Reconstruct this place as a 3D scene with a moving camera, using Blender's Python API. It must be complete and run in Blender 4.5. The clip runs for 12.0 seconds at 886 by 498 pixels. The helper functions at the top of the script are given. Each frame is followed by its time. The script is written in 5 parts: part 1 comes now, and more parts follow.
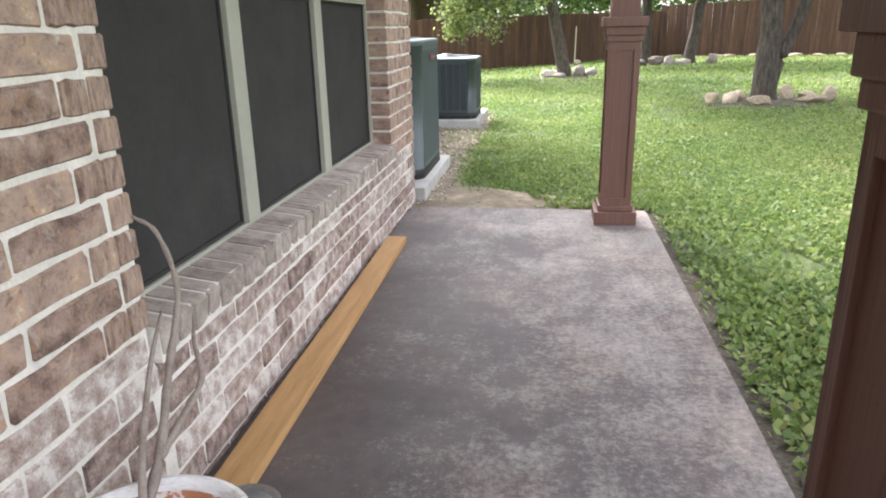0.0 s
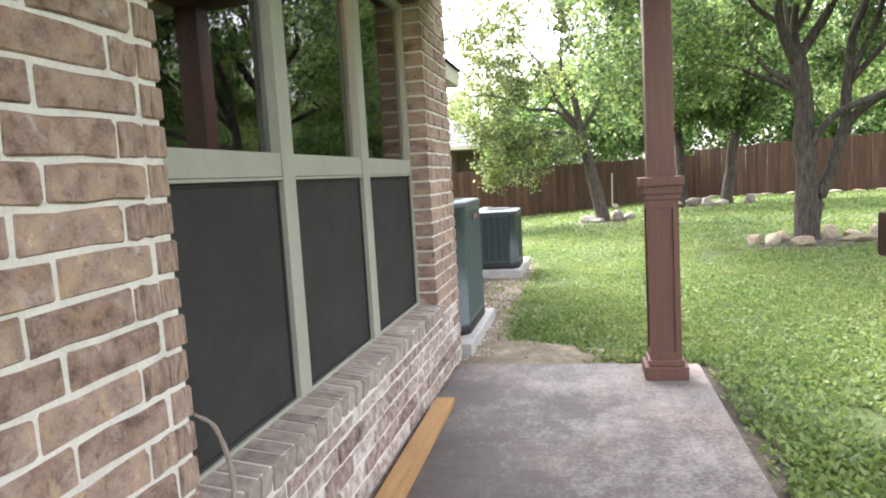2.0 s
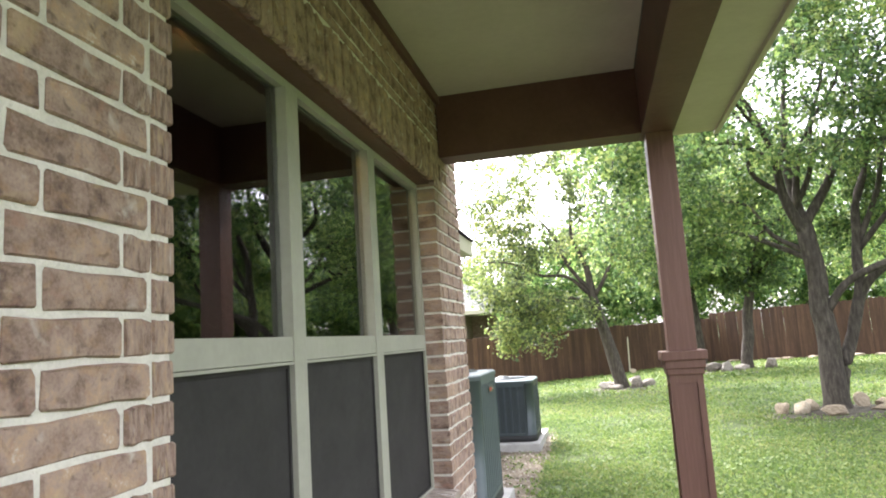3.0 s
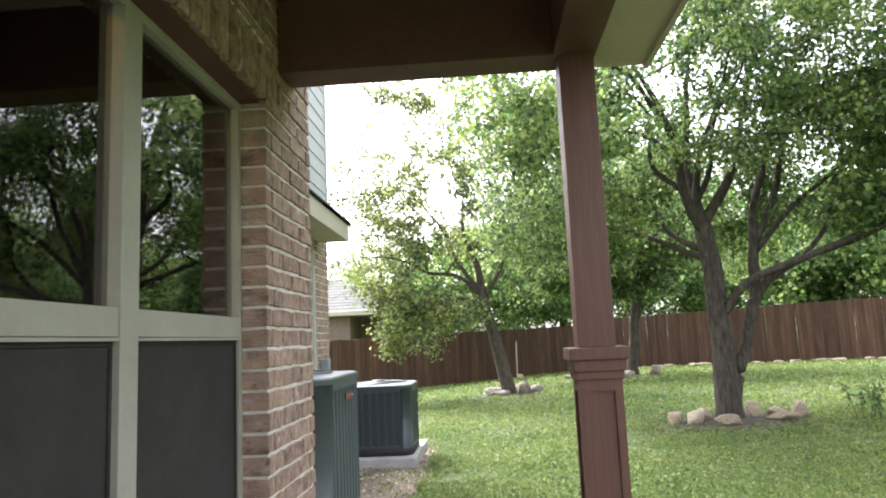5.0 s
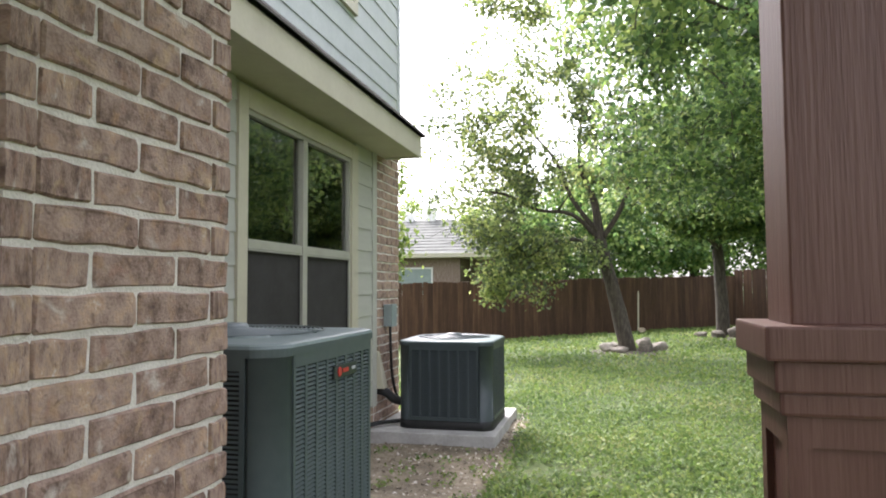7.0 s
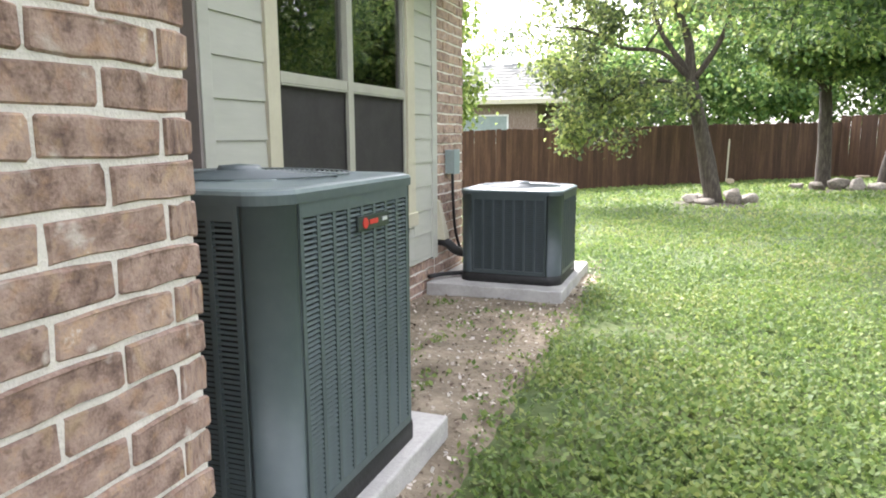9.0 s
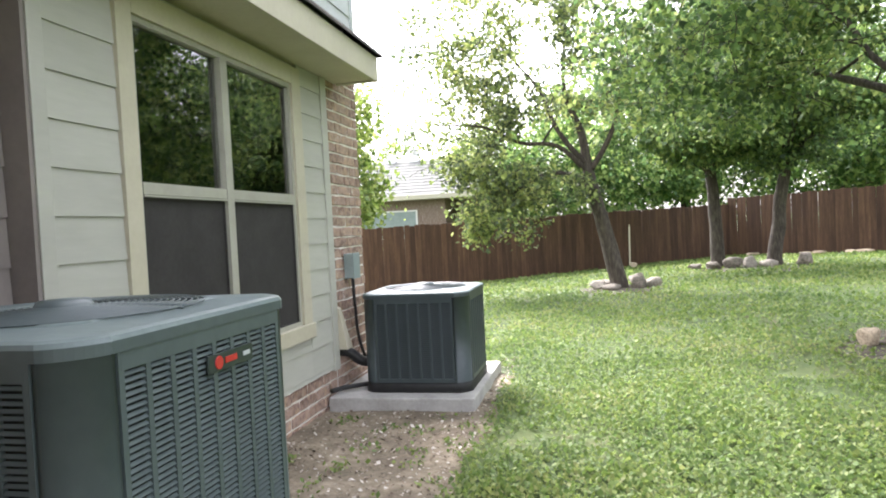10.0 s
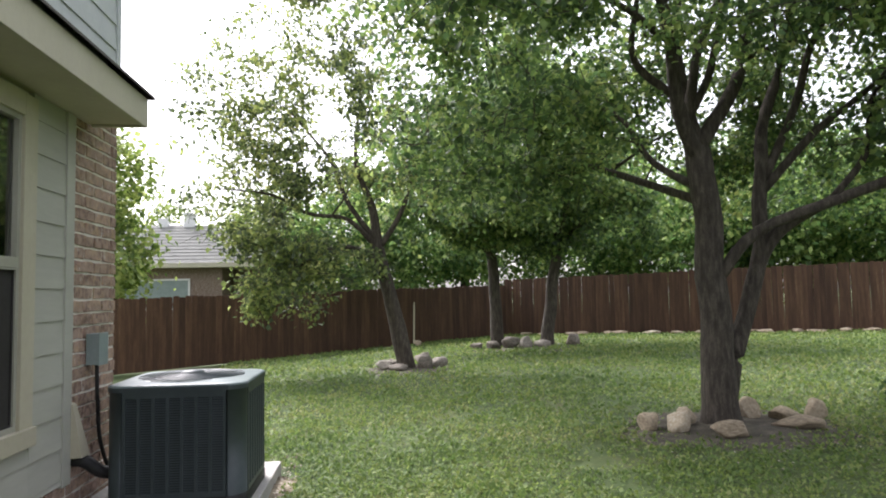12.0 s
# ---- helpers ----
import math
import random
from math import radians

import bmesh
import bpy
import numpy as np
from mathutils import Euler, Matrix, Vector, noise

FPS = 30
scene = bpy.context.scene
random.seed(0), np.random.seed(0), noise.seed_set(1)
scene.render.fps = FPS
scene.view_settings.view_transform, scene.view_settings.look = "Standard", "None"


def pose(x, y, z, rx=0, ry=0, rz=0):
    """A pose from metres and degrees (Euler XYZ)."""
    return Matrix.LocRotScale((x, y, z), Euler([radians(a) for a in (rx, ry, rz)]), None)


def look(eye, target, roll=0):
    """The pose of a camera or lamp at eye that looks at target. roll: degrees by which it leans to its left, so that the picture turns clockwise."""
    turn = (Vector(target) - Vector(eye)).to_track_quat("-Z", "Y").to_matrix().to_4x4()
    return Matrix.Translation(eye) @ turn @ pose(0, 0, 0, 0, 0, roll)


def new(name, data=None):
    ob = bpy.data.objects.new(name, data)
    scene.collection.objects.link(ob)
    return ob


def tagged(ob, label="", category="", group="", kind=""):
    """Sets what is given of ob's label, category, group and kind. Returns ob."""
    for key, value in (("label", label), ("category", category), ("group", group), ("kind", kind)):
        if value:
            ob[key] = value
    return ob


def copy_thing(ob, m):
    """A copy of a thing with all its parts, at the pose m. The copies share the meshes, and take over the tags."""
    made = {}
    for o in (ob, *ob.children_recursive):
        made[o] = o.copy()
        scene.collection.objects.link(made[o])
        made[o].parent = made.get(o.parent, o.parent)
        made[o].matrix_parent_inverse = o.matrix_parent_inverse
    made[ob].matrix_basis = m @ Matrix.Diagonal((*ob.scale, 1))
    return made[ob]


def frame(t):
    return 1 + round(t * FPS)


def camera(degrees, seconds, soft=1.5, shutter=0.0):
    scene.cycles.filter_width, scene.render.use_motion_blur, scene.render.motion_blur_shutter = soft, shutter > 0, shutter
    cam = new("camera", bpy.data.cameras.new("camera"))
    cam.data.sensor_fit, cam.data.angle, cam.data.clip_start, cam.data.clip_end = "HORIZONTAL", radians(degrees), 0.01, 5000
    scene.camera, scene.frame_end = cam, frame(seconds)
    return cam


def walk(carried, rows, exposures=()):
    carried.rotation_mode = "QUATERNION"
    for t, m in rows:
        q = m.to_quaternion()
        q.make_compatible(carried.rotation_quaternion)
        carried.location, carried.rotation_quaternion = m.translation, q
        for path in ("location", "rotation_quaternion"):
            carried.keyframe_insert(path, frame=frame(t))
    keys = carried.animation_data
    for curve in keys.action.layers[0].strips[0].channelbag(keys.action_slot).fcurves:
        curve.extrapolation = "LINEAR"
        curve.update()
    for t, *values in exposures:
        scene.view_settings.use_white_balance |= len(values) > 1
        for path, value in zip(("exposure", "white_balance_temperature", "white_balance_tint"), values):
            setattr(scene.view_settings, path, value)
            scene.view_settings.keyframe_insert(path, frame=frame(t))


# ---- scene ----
cam = camera(66.0, 12.0, soft=1.9)
PATH = [
    (0, (0.047, -0.045, 1.249), (-0.243, 1.836, 0.632), -1.2),
    (0.5, (0.02, -0.048, 1.221), (-0.292, 1.778, 0.468), -1.9),
    (1, (0.011, -0.07, 1.23), (-0.362, 1.737, 0.458), -2.8),
    (1.5, (0.035, -0.09, 1.291), (-0.374, 1.773, 0.691), -3.3),
    (2, (0.037, -0.061, 1.362), (-0.377, 1.885, 1.156), -3.4),
    (2.5, (0.047, -0.07, 1.42), (-0.367, 1.884, 1.527), -4.0),
    (2.7, (0.036, -0.053, 1.438), (-0.377, 1.891, 1.665), -4.2),
    (4.3, (-0.037, 0.67, 1.39), (-0.515, 2.588, 1.695), 0.9),
    (4.5, (-0.044, 0.827, 1.387), (-0.475, 2.763, 1.647), 0.8),
    (5, (0.016, 1.284, 1.351), (-0.1, 3.263, 1.616), -2.6),
    (5.5, (0.03, 1.782, 1.355), (-0.285, 3.751, 1.502), -1.6),
    (6, (0.054, 2.269, 1.357), (-0.17, 4.249, 1.537), -3.6),
    (6.5, (0.127, 2.73, 1.362), (-0.351, 4.669, 1.471), -0.6),
    (7, (0.139, 3.201, 1.353), (-0.334, 5.141, 1.465), -0.3),
    (7.5, (0.209, 3.557, 1.327), (-0.477, 5.434, 1.408), 0.5),
    (7.7, (0.244, 3.617, 1.3), (-0.533, 5.46, 1.298), 1.0),
    (9.3, (0.087, 3.782, 1.305), (-0.555, 5.648, 0.975), -0.9),
    (9.5, (0.083, 3.837, 1.311), (-0.519, 5.725, 1.035), -1.6),
    (10, (0.128, 4.077, 1.358), (-0.321, 6.025, 1.299), -2.9),
    (10.5, (0.121, 4.263, 1.386), (-0.177, 6.241, 1.395), -2.7),
    (11, (0.033, 4.37, 1.413), (-0.076, 6.361, 1.566), -1.5),
    (11.5, (-0.038, 4.495, 1.409), (-0.042, 6.491, 1.542), -1.4),
    (12, (-0.024, 4.702, 1.406), (0.163, 6.688, 1.54), -1.1),
]
EXPOSURES = [(t, stops, 6250, 18) for t, stops in ((0.0, 3.05), (1.5, 3.0), (2.5, 3.17), (4.3, 2.85), (5.5, 2.48), (6.5, 2.27), (7.5, 2.3), (9.3, 3.04), (9.7, 3.0), (10.0, 2.79),
                                                   (10.5, 2.52), (11.2, 2.04), (12.0, 1.69))]
walk(cam, [(t, look(eye, target, roll)) for t, eye, target, roll in PATH], EXPOSURES)

# ---- light ----
world = bpy.data.worlds.new("overcast_sky")
scene.world = world
world.use_nodes = True
wn = world.node_tree.nodes
wl = world.node_tree.links
wn.clear()
sky = wn.new("ShaderNodeTexSky")
sky.sky_type = "NISHITA"
sky.sun_disc = False
sky.sun_elevation = radians(50)
sky.sun_rotation = radians(-37)
sky.dust_density = 4.0
sky.air_density = 1.4
hsv = wn.new("ShaderNodeHueSaturation")
hsv.inputs["Saturation"].default_value = 0.22
bg = wn.new("ShaderNodeBackground")
bg.inputs["Strength"].default_value = 0.15
wo = wn.new("ShaderNodeOutputWorld")
wl.new(sky.outputs[0], hsv.inputs["Color"])
wl.new(hsv.outputs[0], bg.inputs["Color"])
wl.new(bg.outputs[0], wo.inputs["Surface"])

sun = new("sun", bpy.data.lights.new("sun", "SUN"))
sun.data.energy = 1.5
sun.data.angle = radians(20)
sun.data.color = (1.0, 0.97, 0.92)
sun.matrix_world = look((-6, 14, 12), (0, 6, 0))

# ---- materials ----


def material(name, stops, scale=8.0, rough=0.8, bump=0.2, bump_scale=60.0, detail=6.0, metal=0.0, per_piece=0.0,
             per_island=0.0, stretch=(1, 1, 1), fine=0.35, spec=0.4, translucent=0.0, coat=0.0):
    """Colour from two scales of noise through a ramp, shifted per piece, with fine relief."""
    m = bpy.data.materials.new(name)
    m.use_nodes = True
    n, l = m.node_tree.nodes, m.node_tree.links
    b = n["Principled BSDF"]
    tc = n.new("ShaderNodeTexCoord")
    mp = n.new("ShaderNodeMapping")
    mp.inputs["Scale"].default_value = stretch
    l.new(tc.outputs["Object"], mp.inputs["Vector"])
    vec = mp.outputs[0]
    if per_piece:
        oi = n.new("ShaderNodeObjectInfo")
        sh = n.new("ShaderNodeVectorMath")
        sh.operation = "MULTIPLY_ADD"
        sh.inputs[1].default_value = (37.0, 19.0, 53.0)
        comb = n.new("ShaderNodeCombineXYZ")
        for k in range(3):
            l.new(oi.outputs["Random"], comb.inputs[k])
        l.new(comb.outputs[0], sh.inputs[0])
        l.new(vec, sh.inputs[2])
        vec = sh.outputs[0]
    n1 = n.new("ShaderNodeTexNoise")
    n1.inputs["Scale"].default_value = scale
    n1.inputs["Detail"].default_value = detail
    n2 = n.new("ShaderNodeTexNoise")
    n2.inputs["Scale"].default_value = scale * 7.3
    n2.inputs["Detail"].default_value = 3
    l.new(vec, n1.inputs["Vector"])
    l.new(vec, n2.inputs["Vector"])
    mix = n.new("ShaderNodeMix")
    mix.inputs[0].default_value = fine
    l.new(n1.outputs[0], mix.inputs[2])
    l.new(n2.outputs[0], mix.inputs[3])
    value = mix.outputs[0]
    for amount, kind in ((per_piece, "ShaderNodeObjectInfo"), (per_island, "ShaderNodeNewGeometry")):
        if amount:
            src = n.new(kind)
            out = src.outputs["Random" if kind == "ShaderNodeObjectInfo" else "Random Per Island"]
            ma = n.new("ShaderNodeMath")
            ma.operation = "MULTIPLY_ADD"
            ma.inputs[1].default_value = amount
            ma.inputs[2].default_value = -amount / 2
            l.new(out, ma.inputs[0])
            ad = n.new("ShaderNodeMath")
            ad.operation = "ADD"
            l.new(value, ad.inputs[0])
            l.new(ma.outputs[0], ad.inputs[1])
            value = ad.outputs[0]
    ramp = n.new("ShaderNodeValToRGB")
    e = ramp.color_ramp.elements
    while len(e) < len(stops):
        e.new(0.5)
    for el, (p, c) in zip(e, stops):
        el.position, el.color = p, (*c, 1)
    l.new(value, ramp.inputs[0])
    l.new(ramp.outputs[0], b.inputs["Base Color"])
    b.inputs["Roughness"].default_value = rough
    b.inputs["Metallic"].default_value = metal
    b.inputs["Specular IOR Level"].default_value = spec
    b.inputs["Coat Weight"].default_value = coat
    if bump:
        n3 = n.new("ShaderNodeTexNoise")
        n3.inputs["Scale"].default_value = bump_scale
        n3.inputs["Detail"].default_value = 5
        l.new(vec, n3.inputs["Vector"])
        bp = n.new("ShaderNodeBump")
        bp.inputs["Strength"].default_value = bump
        bp.inputs["Distance"].default_value = 0.01
        l.new(n3.outputs[0], bp.inputs["Height"])
        l.new(bp.outputs[0], b.inputs["Normal"])
    if translucent:
        tr = n.new("ShaderNodeBsdfTranslucent")
        l.new(ramp.outputs[0], tr.inputs["Color"])
        ms = n.new("ShaderNodeMixShader")
        ms.inputs[0].default_value = translucent
        l.new(b.outputs[0], ms.inputs[1])
        l.new(tr.outputs[0], ms.inputs[2])
        l.new(ms.outputs[0], n["Material Output"].inputs["Surface"])
    return m


def glass_material(name, tint=(0.85, 0.88, 0.86), gloss=1.0):
    m = bpy.data.materials.new(name)
    m.use_nodes = True
    n, l = m.node_tree.nodes, m.node_tree.links
    n.remove(n["Principled BSDF"])
    tr = n.new("ShaderNodeBsdfTransparent")
    tr.inputs[0].default_value = (*tint, 1)
    gl = n.new("ShaderNodeBsdfGlossy")
    gl.inputs["Roughness"].default_value = 0.015
    gl.inputs["Color"].default_value = (gloss, gloss, gloss, 1)
    fr = n.new("ShaderNodeFresnel")
    fr.inputs[0].default_value = 2.2
    wv = n.new("ShaderNodeTexNoise")
    wv.inputs["Scale"].default_value = 1.3
    bp = n.new("ShaderNodeBump")
    bp.inputs["Strength"].default_value = 0.02
    bp.inputs["Distance"].default_value = 0.03
    l.new(wv.outputs[0], bp.inputs["Height"])
    l.new(bp.outputs[0], gl.inputs["Normal"])
    ms = n.new("ShaderNodeMixShader")
    l.new(fr.outputs[0], ms.inputs[0])
    l.new(tr.outputs[0], ms.inputs[1])
    l.new(gl.outputs[0], ms.inputs[2])
    l.new(ms.outputs[0], n["Material Output"].inputs["Surface"])
    return m


BRICK_STOPS = [(0.27, (0.105, 0.068, 0.054)), (0.37, (0.195, 0.130, 0.102)), (0.46, (0.295, 0.205, 0.163)),
               (0.56, (0.375, 0.272, 0.220)), (0.66, (0.46, 0.315, 0.215)), (0.77, (0.60, 0.54, 0.48))]


def brick_material(name, island, stretch):
    """Mottled brick: broad dark and tan blotches, orange spots, grey smears of mortar and small pits."""
    m = material(name, BRICK_STOPS, 17.0, 0.9, 0.5, 110, per_piece=0.0 if island else 0.13, per_island=0.13 if island else 0.0, fine=0.26, detail=5.0, stretch=stretch)
    n, l = m.node_tree.nodes, m.node_tree.links
    b = n["Principled BSDF"]
    col = b.inputs["Base Color"].links[0].from_socket
    vec = [k for k in n if k.type == "TEX_NOISE"][0].inputs["Vector"].links[0].from_socket

    def layer(below, scale, lo, hi, colour, detail=2.0, strength=0.85):
        t = n.new("ShaderNodeTexNoise")
        t.inputs["Scale"].default_value, t.inputs["Detail"].default_value = scale, detail
        t.inputs["Distortion"].default_value = 0.5
        l.new(vec, t.inputs["Vector"])
        mr = n.new("ShaderNodeMapRange")
        mr.inputs["From Min"].default_value, mr.inputs["From Max"].default_value, mr.inputs["To Max"].default_value = lo, hi, strength
        l.new(t.outputs[0], mr.inputs["Value"])
        mx = n.new("ShaderNodeMix")
        mx.data_type = "RGBA"
        l.new(mr.outputs[0], mx.inputs[0])
        l.new(below, mx.inputs[6])
        mx.inputs[7].default_value = (*colour, 1)
        return mx.outputs[2]
    col = layer(col, 24.0, 0.54, 0.74, (0.40, 0.245, 0.14), 5.0, 0.6)
    col = layer(col, 30.0, 0.58, 0.72, (0.098, 0.063, 0.050), 5.0, 0.7)
    col = layer(col, 10.0, 0.60, 0.72, (0.50, 0.36, 0.20), 3.0, 0.55)
    col = layer(col, 19.0, 0.60, 0.74, (0.33, 0.185, 0.135), 3.0, 0.6)
    col = layer(col, 13.0, 0.62, 0.74, (0.56, 0.50, 0.44), 5.0, 0.8)
    l.new(col, b.inputs["Base Color"])
    return m


M_BRICK = brick_material("tumbled_brick", False, (0.06, 0.29, 0.08))
M_BRICK_FIELD = brick_material("tumbled_brick_field", True, (1, 1, 1))
M_BRICK_CHALK = material("chalky_brick", [(0.27, (0.10, 0.068, 0.057)), (0.38, (0.20, 0.142, 0.118)), (0.48, (0.31, 0.23, 0.195)), (0.58, (0.42, 0.345, 0.30)), (0.70, (0.62, 0.58, 0.53))],
                         20.0, 0.92, 0.6, 90, per_piece=0.25, fine=0.3, detail=4, stretch=(0.06, 0.29, 0.08))
M_FARBRICK = material("far_brown_brick", [(0.34, (0.10, 0.07, 0.056)), (0.5, (0.20, 0.145, 0.115)), (0.64, (0.38, 0.32, 0.27))], 12, 0.9, 0.3, 60, stretch=(1, 1, 4))
M_MORTAR = material("pale_mortar", [(0.3, (0.58, 0.55, 0.49)), (0.6, (0.75, 0.71, 0.64)), (0.8, (0.82, 0.79, 0.72))], 14, 0.95, 0.6, 120)
M_SILL = material("weathered_sill_brick", [(0.25, (0.18, 0.145, 0.125)), (0.5, (0.33, 0.275, 0.235)), (0.7, (0.45, 0.39, 0.34)),
                                           (0.85, (0.48, 0.44, 0.39))], 22, 0.92, 0.5, 90, per_piece=0.25, stretch=(0.16, 0.075, 0.088))
M_FRAME = material("khaki_window_frame", [(0.3, (0.32, 0.315, 0.26)), (0.7, (0.39, 0.385, 0.32))], 5, 0.55, 0.05, 40)
M_TRIM = material("beige_trim_paint", [(0.3, (0.43, 0.40, 0.30)), (0.7, (0.50, 0.47, 0.36))], 4, 0.6, 0.08, 50)
M_SIDING = material("grey_beige_siding", [(0.3, (0.37, 0.37, 0.32)), (0.7, (0.44, 0.44, 0.385))], 4, 0.65, 0.15, 30, per_piece=0.08, stretch=(1, 0.2, 1))
M_SIDING_UP = material("pale_blue_grey_siding", [(0.3, (0.38, 0.41, 0.40)), (0.7, (0.46, 0.49, 0.475))], 4, 0.65, 0.15, 30, per_piece=0.06)
# taupe of the side board; on the recess siding it stands in for shade
M_TAUPE = material("taupe_board_and_recess_shade", [(0.3, (0.20, 0.175, 0.16)), (0.7, (0.25, 0.22, 0.20))], 4, 0.6, 0.08, 50)
M_SOFFIT = material("cream_soffit_paint", [(0.3, (0.44, 0.40, 0.30)), (0.7, (0.52, 0.48, 0.37))], 3, 0.75, 0.12, 60)
M_POST = material("red_brown_post_paint", [(0.2, (0.108, 0.051, 0.036)), (0.5, (0.138, 0.067, 0.048)), (0.8, (0.178, 0.096, 0.072))], 6, 0.5, 0.25, 16,
                  stretch=(9, 9, 0.4))
M_BEAM = material("dark_brown_beam_paint", [(0.3, (0.085, 0.038, 0.026)), (0.7, (0.125, 0.06, 0.042))], 5, 0.55, 0.2, 25)
M_PAD = material("grey_pad_concrete", [(0.3, (0.30, 0.29, 0.27)), (0.7, (0.46, 0.45, 0.42))], 6, 0.9, 0.3, 80)
M_PLANK = material("pine_plank", [(0.3, (0.31, 0.165, 0.062)), (0.6, (0.42, 0.245, 0.10)), (0.8, (0.49, 0.31, 0.14))], 5, 0.7, 0.1, 30, stretch=(8, 0.6, 8))
M_SOIL = material("dry_soil", [(0.3, (0.085, 0.068, 0.046)), (0.5, (0.165, 0.135, 0.094)), (0.66, (0.28, 0.235, 0.17)), (0.8, (0.42, 0.38, 0.30))], 3, 0.97, 0.8, 45, detail=10)
M_MULCH = material("leaf_litter", [(0.3, (0.026, 0.022, 0.015)), (0.5, (0.062, 0.053, 0.037)), (0.66, (0.125, 0.11, 0.08)), (0.8, (0.27, 0.25, 0.20))], 9, 0.97, 0.9, 40, detail=10, fine=0.45)
M_BARK = material("grey_oak_bark", [(0.3, (0.019, 0.016, 0.0125)), (0.5, (0.054, 0.045, 0.035)), (0.72, (0.122, 0.106, 0.086))], 12, 0.95, 1.0, 30, stretch=(2.2, 2.2, 0.5))
M_LEAF = material("oak_leaf", [(0.2, (0.042, 0.080, 0.034)), (0.42, (0.096, 0.170, 0.058)), (0.62, (0.21, 0.315, 0.085)), (0.82, (0.40, 0.46, 0.15))], 0.6, 0.5, 0,
                  per_island=0.5, translucent=0.5, fine=0.2)
M_LEAF_GREY = material("dull_oak_leaf", [(0.2, (0.062, 0.088, 0.046)), (0.42, (0.13, 0.175, 0.068)), (0.64, (0.25, 0.32, 0.092)), (0.84, (0.44, 0.47, 0.16))], 0.6, 0.45, 0,
                       per_island=0.6, translucent=0.6, fine=0.2)
M_LEAF_FAR = material("far_tree_leaf", [(0.2, (0.06, 0.125, 0.04)), (0.5, (0.14, 0.25, 0.065)), (0.8, (0.33, 0.44, 0.13))], 0.4, 0.6, 0,
                      per_island=0.7, translucent=0.6, fine=0.2)
M_LEAF_YELLOW = material("yellow_green_leaf", [(0.2, (0.09, 0.15, 0.03)), (0.5, (0.19, 0.27, 0.055)), (0.8, (0.36, 0.42, 0.12))], 0.4, 0.6, 0, per_island=0.7, translucent=0.5, fine=0.2)
M_LITTER = material("dry_litter", [(0.2, (0.09, 0.065, 0.045)), (0.5, (0.24, 0.19, 0.14)), (0.8, (0.50, 0.46, 0.40))], 3, 0.9, 0, per_island=0.9)
M_GRASS = material("lawn_leaf", [(0.15, (0.066, 0.116, 0.036)), (0.42, (0.128, 0.200, 0.050)), (0.64, (0.198, 0.262, 0.066)), (0.86, (0.29, 0.285, 0.125))], 0.5, 0.6, 0,
                   per_island=0.45, translucent=0.45, fine=0.25)
M_FENCE = material("stained_cedar_fence", [(0.25, (0.032, 0.015, 0.009)), (0.5, (0.066, 0.034, 0.019)), (0.7, (0.112, 0.060, 0.034)), (0.84, (0.27, 0.185, 0.118))], 2.5, 0.8, 0.2, 30,
                   per_piece=0.22, stretch=(0.7, 0.1, 0.7))
M_ROCK = material("limestone_rock", [(0.25, (0.14, 0.105, 0.07)), (0.45, (0.29, 0.235, 0.165)), (0.62, (0.41, 0.345, 0.25)), (0.85, (0.60, 0.57, 0.50))], 5, 0.95, 0.8, 18, per_piece=0.3)
M_ROCK_GREY = material("grey_limestone_rock", [(0.25, (0.07, 0.06, 0.048)), (0.45, (0.15, 0.132, 0.108)), (0.62, (0.24, 0.215, 0.18)), (0.85, (0.38, 0.36, 0.32))], 5, 0.95, 0.8, 18, per_piece=0.3)
M_AC = material("green_grey_ac_paint", [(0.3, (0.064, 0.084, 0.085)), (0.7, (0.092, 0.117, 0.117))], 3, 0.42, 0.03, 60)
M_AC_SMALL = material("dark_slate_ac_paint", [(0.3, (0.036, 0.048, 0.051)), (0.7, (0.056, 0.071, 0.073))], 3, 0.42, 0.03, 60)
M_AC_DARK = material("dark_coil", [(0.3, (0.012, 0.014, 0.014)), (0.7, (0.028, 0.03, 0.03))], 20, 0.6, 0.2, 90)
# lighter than the side paint: sky reflection is put into the colour
M_AC_TOP = material("sky_lightened_ac_top", [(0.3, (0.095, 0.128, 0.128)), (0.7, (0.16, 0.20, 0.197))], 4, 0.42, 0.05, 60)
M_PLATE = material("dark_green_plate", [(0.3, (0.024, 0.034, 0.032)), (0.7, (0.036, 0.048, 0.045))], 6, 0.4, 0.02, 60)
M_RED = material("red_badge", [(0.3, (0.42, 0.03, 0.025)), (0.7, (0.50, 0.045, 0.04))], 5, 0.4, 0)
M_SILVER = material("silver_badge", [(0.3, (0.4, 0.42, 0.42)), (0.7, (0.5, 0.52, 0.52))], 5, 0.4, 0)
M_BLACK = material("black_rubber", [(0.3, (0.012, 0.012, 0.012)), (0.7, (0.03, 0.03, 0.03))], 10, 0.6, 0.2, 60)
M_SCREEN = material("charcoal_solar_screen", [(0.3, (0.033, 0.031, 0.0295)), (0.7, (0.049, 0.0465, 0.0445))], 6, 0.8, 0.15, 900, spec=0.2)
M_SHINGLE = material("asphalt_shingle", [(0.3, (0.098, 0.100, 0.090)), (0.7, (0.172, 0.174, 0.158))], 3, 0.95, 0.5, 40, per_piece=0.2)
M_SHINGLE_DK = material("dark_roof_edge", [(0.3, (0.065, 0.058, 0.05)), (0.7, (0.13, 0.118, 0.104))], 8, 0.95, 0.5, 40)
M_TERRA = material("terracotta", [(0.3, (0.36, 0.13, 0.06)), (0.7, (0.47, 0.19, 0.095))], 6, 0.85, 0.2, 50)
